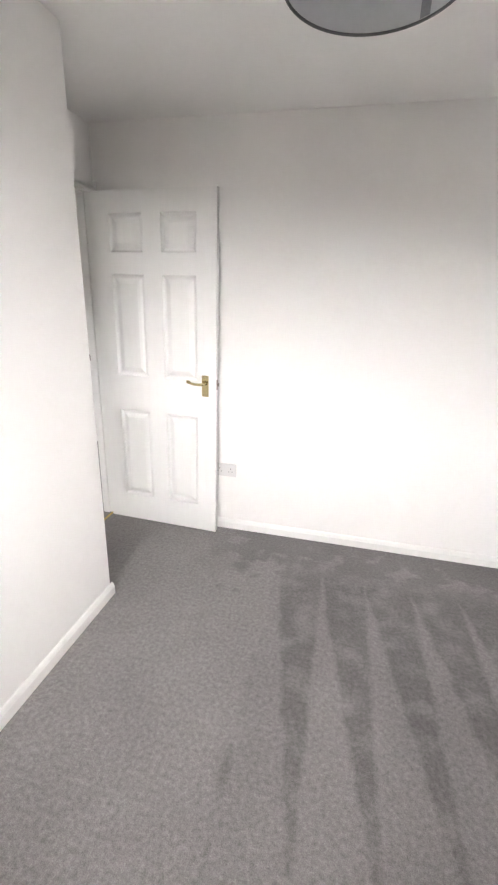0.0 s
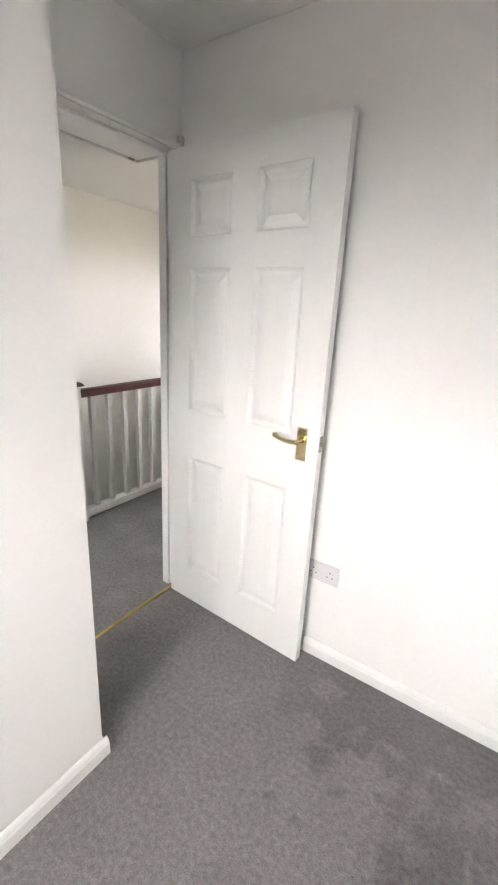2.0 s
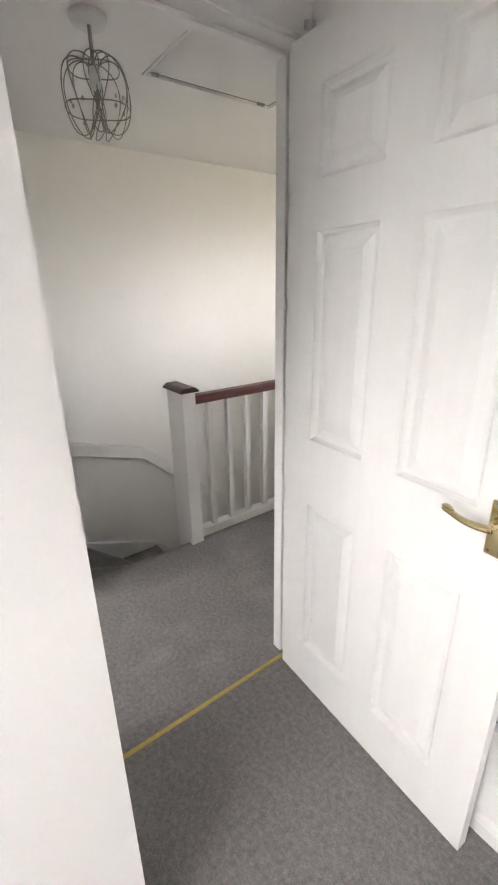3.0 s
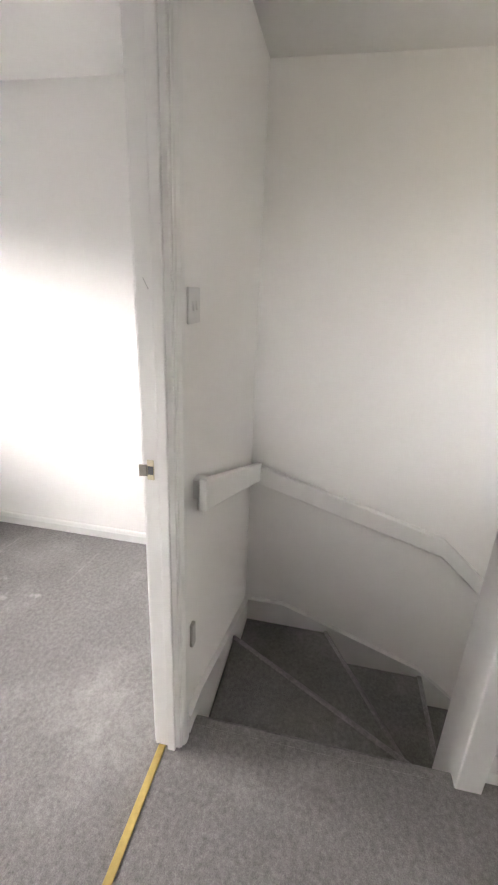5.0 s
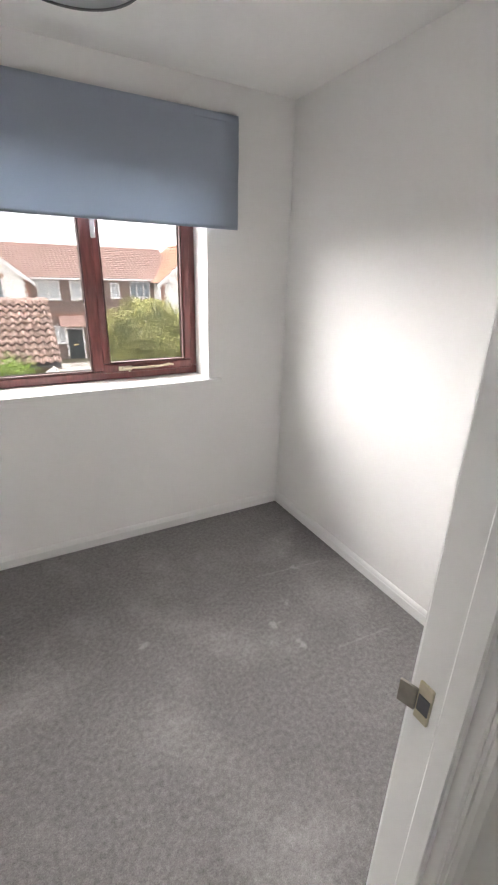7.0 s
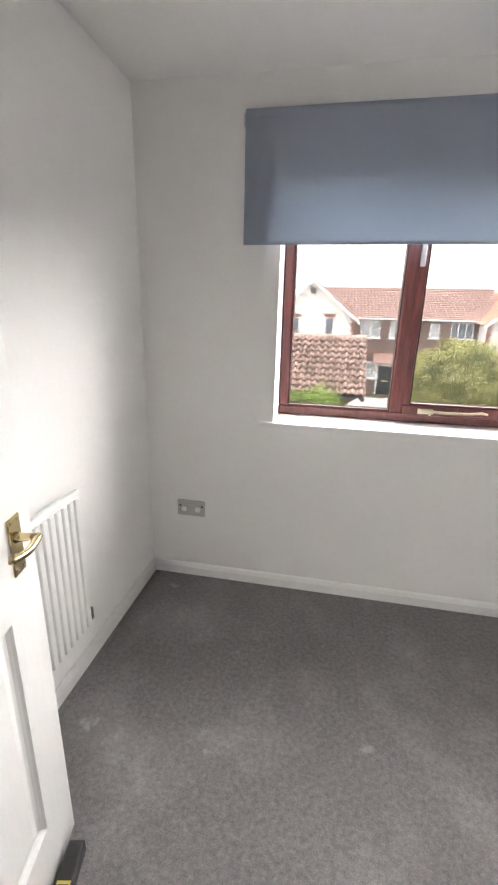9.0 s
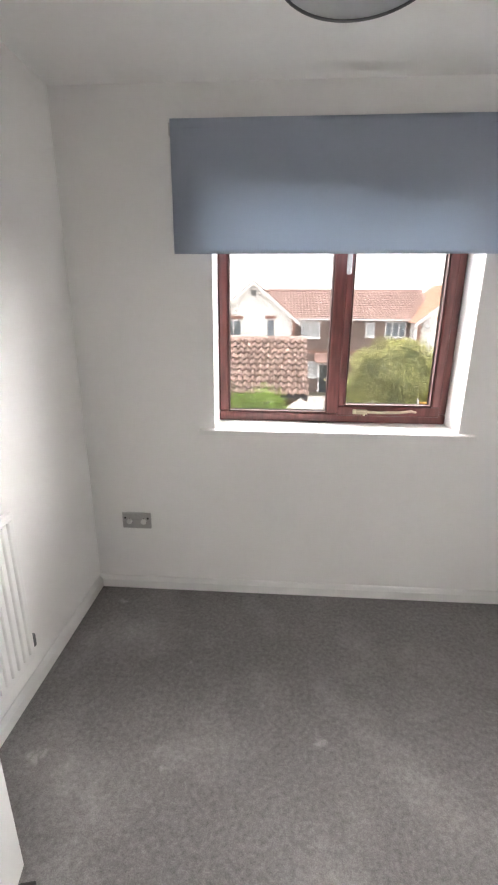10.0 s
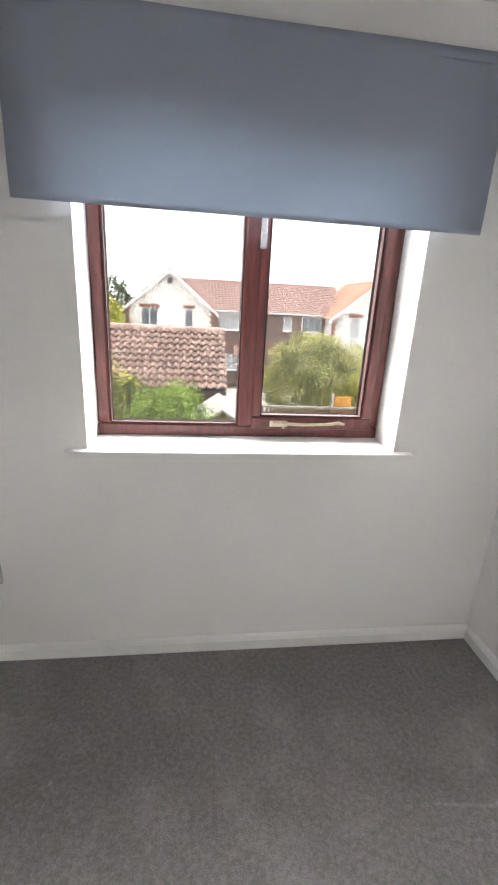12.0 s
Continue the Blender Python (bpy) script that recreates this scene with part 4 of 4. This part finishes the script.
for k in range(3):
    part("print_bar", box(-0.013, 0.013 - 0.004 * k, 0.092 + 0.011 * k, 0.096 + 0.011 * k, 0.0406, 0.0410), BLACK, tool_box)


# ---------------------------------------------------------------- outside: ground, houses, garage, planting
def ground_z(y):
    return -2.75 if y > -1 else (-2.75 - (-1 - y) / 31 * 1.85 if y > -32 else -4.60)


bm = bmesh.new()
rows = []
for y in (400, 30, -1, -8, -16, -24, -32, -60, -150, -900):
    rows.append([bm.verts.new((x, y, ground_z(y))) for x in (-900, -150, -40, -12, 0, 12, 40, 150, 900)])
for a, b in zip(rows, rows[1:]):
    for k in range(8):
        bm.faces.new((a[k], b[k], b[k + 1], a[k + 1]))
structure("ground", bm, GRASS, "rough grass and planting around the houses", "ground")
bm = bmesh.new()
rows = [[bm.verts.new((x, y, ground_z(y) + 0.03)) for x in (-20, -1.9, 12)] for y in (-13.4, -18, -24, -29.5)]
for a, b in zip(rows, rows[1:]):
    for k in range(2):
        bm.faces.new((a[k], b[k], b[k + 1], a[k + 1]))
structure("pavement", bm, CONC, "pale concrete drive between the houses", "pavement")


def house_window(parent, x0, x1, z0, z1, y, curtain=False, lintel=False, bars=1):
    """A white framed window in a wall that faces +y."""
    w = part("window", boxes((x0, x1, y - 0.06, y + 0.05, z0, z0 + 0.07), (x0, x1, y - 0.06, y + 0.05, z1 - 0.07, z1), (x0, x0 + 0.07, y - 0.06, y + 0.05, z0 + 0.07, z1 - 0.07), (x1 - 0.07, x1, y - 0.06, y + 0.05, z0 + 0.07, z1 - 0.07)), PVC, parent, "white framed house window")
    for k in range(bars):
        xb = x0 + (x1 - x0) * (k + 1) / (bars + 1)
        part("bar", boxes((xb - 0.04, xb + 0.04, y - 0.05, y + 0.04, z0 + 0.07, z1 - 0.07)), PVC, w)
    part("pane", boxes((x0 + 0.07, x1 - 0.07, y + 0.004, y + 0.012, z0 + 0.07, z1 - 0.07)), NET if curtain else FARGLASS, w)
    part("sill", boxes((x0 - 0.08, x1 + 0.08, y, y + 0.14, z0 - 0.07, z0)), PVC, w)
    if lintel:
        part("lintel", boxes((x0 - 0.12, x1 + 0.12, y, y + 0.035, z1 + 0.01, z1 + 0.26)), REDBRICK, w, "red brick lintel course")
    return w


def tiled_roof(parent, x0, x1, y0, z0, y1, z1, mat, rows, cols, name="roof"):
    """A roof slope from the eaves (y0, z0) to the ridge (y1, z1) with courses and rolls as relief."""
    bm = bmesh.new()
    run = math.hypot(y1 - y0, z1 - z0)
    ny, nz = -(z1 - z0) / run, (y1 - y0) / run
    if nz < 0:
        ny, nz = -ny, -nz
    for r in range(rows):
        s0, s1 = r / rows, (r + 1) / rows
        line = []
        for s, lift in ((s0, 0.055), (s1, 0.012)):
            line.append([bm.verts.new((x0 + (x1 - x0) * c / (2 * cols), y0 + (y1 - y0) * s + ny * (lift + 0.03 * (c % 2)), z0 + (z1 - z0) * s + nz * (lift + 0.03 * (c % 2)))) for c in range(2 * cols + 1)])
        for c in range(2 * cols):
            bm.faces.new((line[0][c], line[0][c + 1], line[1][c + 1], line[1][c]))
    bmesh.ops.recalc_face_normals(bm, faces=bm.faces[:])
    return part(name, bm, mat, parent)


terrace = thing("terraced_houses", "brown brick terrace with red tiled roof across the drive", "house")
YH = -32.0
part("wall", boxes((-12.2, -2.8, YH - 9, YH, -4.7, 1.0)), BRICK, terrace)
tiled_roof(terrace, -13.6, -0.3, YH + 0.35, 1.0, YH - 4.6, 3.22, TILEFAR, 16, 52)
part("roof_back", boxes((-13.6, -0.3, YH - 9.2, YH - 4.6, 0.9, 3.15)), TILEFAR, terrace)
part("ridge_tiles", tube([(-13.6, YH - 4.6, 3.22), (-0.3, YH - 4.6, 3.22)], 0.14, 8), TILEFAR, terrace)
part("gutter", boxes((-12.2, -3.1, YH + 0.30, YH + 0.44, 0.90, 1.02)), PVC, terrace, "white gutter under the eaves")
part("string_course", boxes((-12.2, -2.9, YH, YH + 0.03, -1.55, -1.35)), REDBRICK, terrace)
house_window(terrace, -4.89, -3.45, -0.40, 0.82, YH, True)
house_window(terrace, -6.30, -5.55, -0.40, 0.82, YH, True, bars=0)
house_window(terrace, -8.98, -8.32, -0.30, 0.74, YH, True, bars=0)
house_window(terrace, -11.28, -9.75, -0.30, 0.84, YH, False, bars=2)
house_window(terrace, -4.90, -3.95, -3.42, -2.18, YH, True)
house_window(terrace, -11.0, -9.4, -3.42, -2.18, YH, True)
front_door = part("door", boxes((-6.05, -5.02, YH - 0.03, YH + 0.04, -4.55, -2.46)), DARKDOOR, terrace, "dark front door in a white frame")
part("door_frame", boxes((-6.17, -6.05, YH, YH + 0.09, -4.6, -2.34), (-5.02, -4.90, YH, YH + 0.09, -4.6, -2.34), (-6.05, -5.02, YH, YH + 0.09, -2.46, -2.34)), PVC, front_door)
part("letter_box", boxes((-5.72, -5.35, YH + 0.04, YH + 0.06, -3.62, -3.52)), BRASS, front_door)
canopy = prism([(YH, -2.02), (YH + 0.9, -2.22), (YH + 0.9, -2.12), (YH, -1.5)], "x", -6.5, -4.55)
part("porch_canopy", canopy, TILEFAR, terrace, "small tiled porch canopy")


def gabled_wing(name, label, x0, x1, yf, z_eave, z_apex, low_mat, roof_mat):
    wing = thing(name, label, "house")
    mid = (x0 + x1) / 2
    part("wall", prism([(x0, -4.7), (x1, -4.7), (x1, z_eave), (mid, z_apex - 0.12), (x0, z_eave)], "y", yf - 8, yf), RENDERW, wing, "white rendered gable wall")
    part("plinth", boxes((x0 - 0.03, x1 + 0.03, yf - 7.9, yf + 0.03, -4.7, -1.7)), low_mat, wing)
    bm = bmesh.new()
    half, over = (x1 - x0) / 2 + 0.35, 0.35
    drop = (z_apex - z_eave) / ((x1 - x0) / 2)
    for sgn in (-1, 1):
        rows, cols = 12, 34
        for r in range(rows):
            lines = []
            for s, lift in ((r / rows, 0.05), ((r + 1) / rows, 0.01)):
                lines.append([bm.verts.new((mid + sgn * half * (1 - s), yf + over - (8 + over) * c / (2 * cols), z_apex - drop * half * (1 - s) + 0.04 + lift + 0.03 * (c % 2))) for c in range(2 * cols + 1)])
            for c in range(2 * cols):
                bm.faces.new((lines[0][c], lines[0][c + 1], lines[1][c + 1], lines[1][c]))
    bmesh.ops.recalc_face_normals(bm, faces=bm.faces[:])
    part("roof", bm, roof_mat, wing)
    for sgn in (-1, 1):
        a, b = (mid, z_apex + 0.02), (mid + sgn * half, z_apex - drop * half + 0.02)
        part("bargeboard", prism([a, b, (b[0], b[1] - 0.26), (a[0], a[1] - 0.28)], "y", yf + over - 0.02, yf + over + 0.03), PVC, wing, "white bargeboard")
    return wing


wing_one = gabled_wing("gabled_house", "white rendered gable end with brick quoins", -2.98, 3.30, -31.3, 0.98, 3.60, BRICK, TILEFAR)
house_window(wing_one, 1.05, 2.25, -0.40, 0.92, -31.3, False, True)
house_window(wing_one, -1.46, -0.84, -0.36, 0.96, -31.3, False, True, bars=0)
part("gable_vent", boxes((-0.02, 0.34, -31.3, -31.26, 2.62, 2.98)), DARKRIM, wing_one, "small dark gable vent")
for k in range(14):
    w = 0.34 if k % 2 else 0.20
    part("quoin", boxes((-2.995, -2.995 + w, -31.3, -31.265, -1.6 + 0.18 * k, -1.44 + 0.18 * k)), REDBRICK, wing_one)
    part("quoin", boxes((3.315 - w, 3.315, -31.3, -31.265, -1.6 + 0.18 * k, -1.44 + 0.18 * k)), REDBRICK, wing_one)
wing_two = gabled_wing("gabled_house", "white rendered projecting wing with an orange-red roof", -18.2, -11.6, -30.2, 0.98, 3.66, RENDERW, TILEORANGE)
house_window(wing_two, -13.75, -12.95, -0.55, 0.95, -30.2, True, True, bars=0)
for k in range(14):
    w = 0.34 if k % 2 else 0.20
    part("quoin", boxes((-11.585 - w, -11.585, -30.2, -30.165, -1.6 + 0.18 * k, -1.44 + 0.18 * k)), REDBRICK, wing_two)
part("satellite_dish", lathe([(0.01, 0.0), (0.16, 0.03), (0.26, 0.10)], 20), CHROMEP, wing_two, "small grey satellite dish", at=pose(-12.1, -29.95, 0.62, -75, 0, 20))


# garage with single clay pantiles
garage = thing("garage", "brick garage with a clay pantile roof beyond the garden", "garage")
GX0, GX1, GYE, GZE, GYR, GZR = -2.58, 1.72, -10.6, -0.90, -12.62, 0.60
part("wall", boxes((GX0 + 0.08, GX1, -14.4, GYE - 0.25, -3.6, GZE - 0.02)), BRICK, garage)
part("gable_wall", prism([(GYE - 0.25, GZE - 0.02), (GYR, GZR - 0.14), (-14.4, GZE - 0.02)], "x", GX0 + 0.09, GX1), BRICK, garage)
part("back_slope", prism([(GYR, GZR - 0.05), (-14.7, GZE - 0.1), (-14.7, GZE - 0.02), (GYR, GZR + 0.03)], "x", GX0, GX1), TILEFAR, garage)
part("underlay", prism([(GYE + 0.02, GZE - 0.10), (GYE + 0.02, GZE - 0.05), (GYR, GZR - 0.02), (GYR, GZR - 0.08)], "x", GX0 + 0.03, GX1), DARKRIM, garage)
part("fascia", boxes((GX0 + 0.03, GX1, GYE - 0.02, GYE + 0.01, GZE - 0.16, GZE - 0.05)), FENCEW, garage)
T_ROWS, T_W = 10, 0.215
run = math.hypot(GYR - GYE, GZR - GZE)
gauge = run / T_ROWS


def pantile():
    """One pantile: local x across, y up the slope, z out of it."""
    bm = bmesh.new()
    prof = [(-0.5, 0.0), (-0.36, 0.034), (-0.20, 0.050), (-0.04, 0.034), (0.10, -0.006), (0.30, -0.026), (0.52, 0.0)]
    lines = [[bm.verts.new((u * T_W, y, h * 1.25 + lift)) for u, h in prof] for y, lift in ((-0.030, 0.066), (-0.034, 0.090), (gauge + 0.03, 0.0))]
    for a, b in zip(lines, lines[1:]):
        for k in range(len(prof) - 1):
            bm.faces.new((a[k], a[k + 1], b[k + 1], b[k]))
    return bm


slope = math.degrees(math.atan2(GZR - GZE, GYE - GYR))
tile_mesh = mesh_of("tile", pantile(), TILE, True)
rt = random.Random(3)
for r in range(T_ROWS):
    for c in range(int((GX1 - GX0) / T_W)):
        ob = new("tile", tile_mesh)
        ob.parent = garage
        s = r / T_ROWS
        ob.matrix_basis = pose(GX0 + 0.11 + c * T_W, GYE + (GYR - GYE) * s, GZE + (GZR - GZE) * s + rt.uniform(0, 0.006), 0, 0, 180) @ pose(0, 0, 0, slope, 0, rt.uniform(-0.8, 0.8))
ridge_tile = mesh_of("ridge_tile", lathe([(0.11, -0.16), (0.12, 0.16)], 14), TILE, True)
for c in range(int((GX1 - GX0) / 0.30)):
    ob = new("ridge_tile", ridge_tile)
    ob.parent = garage
    ob.matrix_basis = pose(GX0 + 0.16 + c * 0.30, GYR, GZR - 0.03, 0, 90, 0)


def foliage(centre, radii, count, size, seed, lumps=0.28, low=-1.0):
    """Many small folded leaves through a lumpy crown."""
    rnd = np.random.RandomState(seed)
    verts, faces = [], []
    c = Vector(centre)
    while len(faces) < count * 2:
        d = Vector(rnd.normal(size=3)).normalized()
        if d.z < low:
            continue
        n = noise.noise(d * 2.3 + Vector((seed, 0, 0))) + 0.6 * noise.noise(d * 5.1 + Vector((0, seed, 0)))
        reach = (1 + lumps * n) * rnd.uniform(0.72, 1.0) ** 0.6
        p = c + Vector((d.x * radii[0], d.y * radii[1], d.z * radii[2])) * reach
        turn = Euler(rnd.uniform(-1.1, 1.1, 3)).to_matrix() @ d.to_track_quat("Z", "Y").to_matrix()
        s = size * rnd.uniform(0.6, 1.3)
        k = len(verts)
        verts += [p + turn @ Vector(v) for v in ((0, -s, 0), (s * 0.42, 0, s * 0.12), (0, s, 0), (-s * 0.42, 0, s * 0.12))]
        faces += [(k, k + 1, k + 2), (k, k + 2, k + 3)]
    return verts, faces


def leaf_part(name, parent, mat, label, *crowns):
    verts, faces = [], []
    for crown in crowns:
        v, f = foliage(*crown)
        faces += [tuple(i + len(verts) for i in t) for t in f]
        verts += v
    data = bpy.data.meshes.new(name)
    data.from_pydata([tuple(v) for v in verts], [], faces)
    data.materials.append(mat)
    ob = new(name, data)
    ob.parent = parent
    return tagged(ob, label)


def stems(parent, x, y, top, spread, seed, count=6, thick=0.05):
    rnd = random.Random(seed)
    zg = ground_z(y) - 0.05
    for k in range(count):
        a = rnd.uniform(0, 6.28)
        tipx, tipy = x + spread * math.cos(a) * rnd.uniform(0.3, 0.8), y + spread * math.sin(a) * rnd.uniform(0.3, 0.8)
        part("stem" if count > 1 else "trunk", tube([(x + 0.1 * math.cos(a), y + 0.1 * math.sin(a), zg), ((x + tipx) / 2 + rnd.uniform(-0.1, 0.1), (y + tipy) / 2, (zg + top) / 2), (tipx, tipy, top)], [thick, thick * 0.7, thick * 0.3], 7), BARK, parent)


big = thing("large_shrub", "big rounded olive-green shrub beside the drive", "shrub")
stems(big, -6.65, -16.4, -0.6, 1.5, 1, 8, 0.07)
leaf_part("crown", big, LEAFBIG, "olive leaves with yellowish tips", ((-6.65, -16.4, -1.55), (2.2, 1.85, 2.0), 42000, 0.040, 11, 0.20))
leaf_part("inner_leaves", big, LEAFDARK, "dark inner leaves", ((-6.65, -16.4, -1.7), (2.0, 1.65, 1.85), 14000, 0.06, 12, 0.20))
near = thing("garden_shrub", "bright green leafy shrub below the window", "shrub")
stems(near, -1.30, -6.2, -0.4, 0.6, 2, 6, 0.03)
leaf_part("crown", near, LEAFNEAR, "fresh green leaves", ((-1.30, -6.2, -1.05), (0.86, 0.75, 1.12), 14000, 0.024, 21, 0.22))
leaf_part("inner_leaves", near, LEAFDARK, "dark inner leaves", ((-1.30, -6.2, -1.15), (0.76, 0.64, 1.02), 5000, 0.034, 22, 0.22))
laurel = thing("garden_shrub", "dark mottled shrub with pale leaf tips", "shrub")
stems(laurel, -0.10, -7.6, -0.5, 0.5, 3, 5, 0.03)
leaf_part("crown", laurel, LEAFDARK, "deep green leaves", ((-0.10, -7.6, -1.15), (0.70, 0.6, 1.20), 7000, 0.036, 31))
leaf_part("pale_tips", laurel, LEAFYEL, "pale yellow leaf tips", ((-0.10, -7.6, -1.10), (0.72, 0.62, 1.26), 1500, 0.032, 32, 0.3, 0.0))
golden = thing("golden_shrub", "yellow-leaved shrub behind the fence", "shrub")
stems(golden, -7.95, -14.95, -1.9, 0.6, 4, 5, 0.03)
leaf_part("crown", golden, LEAFYEL, "yellow-green leaves", ((-7.95, -14.95, -1.95), (0.60, 0.40, 0.95), 5000, 0.036, 41))
side = thing("large_shrub", "pale green shrub continuing the hedge", "shrub")
stems(side, -9.4, -18.6, -1.2, 0.9, 5, 5, 0.05)
leaf_part("crown", side, LEAFBIG, "olive leaves", ((-9.4, -18.6, -1.75), (1.7, 1.3, 1.65), 12000, 0.05, 51))
tree = thing("tree", "yellow-green tree beside the gabled house", "tree")
stems(tree, 4.6, -29.0, -0.4, 0.8, 6, 1, 0.18)
leaf_part("crown", tree, LEAFYEL, "fresh yellow-green leaves", ((4.7, -29.0, -0.55), (1.75, 1.5, 2.3), 9000, 0.085, 61))
conifer = thing("conifer", "dark conifer rising behind the houses", "tree")
stems(conifer, 5.6, -41.0, 1.5, 0.2, 7, 1, 0.22)
leaf_part("crown", conifer, LEAFDARK, "dark needles", ((5.6, -41.0, -0.3), (1.9, 1.7, 3.2), 4500, 0.16, 71, 0.35))

fence = thing("picket_fence", "low dark picket fence with a pale rail", "fence")
part("rail", boxes((-9.6, -4.1, -14.38, -14.32, -2.26, -2.16)), CONC, fence, "pale weathered rail")
part("rail", boxes((-9.6, -4.1, -14.36, -14.32, -2.95, -2.88)), FENCEW, fence)
picket = mesh_of("picket", prism([(-0.045, -3.62), (0.045, -3.62), (0.045, -2.26), (0, -2.20), (-0.045, -2.26)], "y", -0.015, 0.015), FENCEW)
for k in range(34):
    ob = new("picket", picket)
    ob.parent = fence
    ob.matrix_basis = pose(-9.5 + 0.16 * k, -14.30, 0)
board = thing("garden_board", "orange wooden board standing beside a white post", "board")
part("panel", box(-7.75, -7.05, -14.52, -14.48, -3.60, -1.78, 0.01), ORANGE, board)
part("post", box(-7.03, -6.96, -14.55, -14.46, -3.60, -1.68, 0.01), PVC, board, "white post")

shed = thing("garden_shed", "small grey-roofed garden shed", "shed")
part("wall", boxes((-2.72, -1.72, -8.4, -6.95, -3.2, -0.98)), FENCEW, shed)
part("gable", prism([(-2.72, -0.98), (-1.72, -0.98), (-2.22, -0.62)], "y", -8.4, -6.95), FENCEW, shed)
for sgn in (-1, 1):
    part("roof_slope", prism([(-2.22, -0.62), (-2.22, -0.56), (-2.22 + sgn * 0.62, -1.00), (-2.22 + sgn * 0.62, -1.06)], "y", -8.5, -6.85), CONC, shed, "pale grey roof felt")
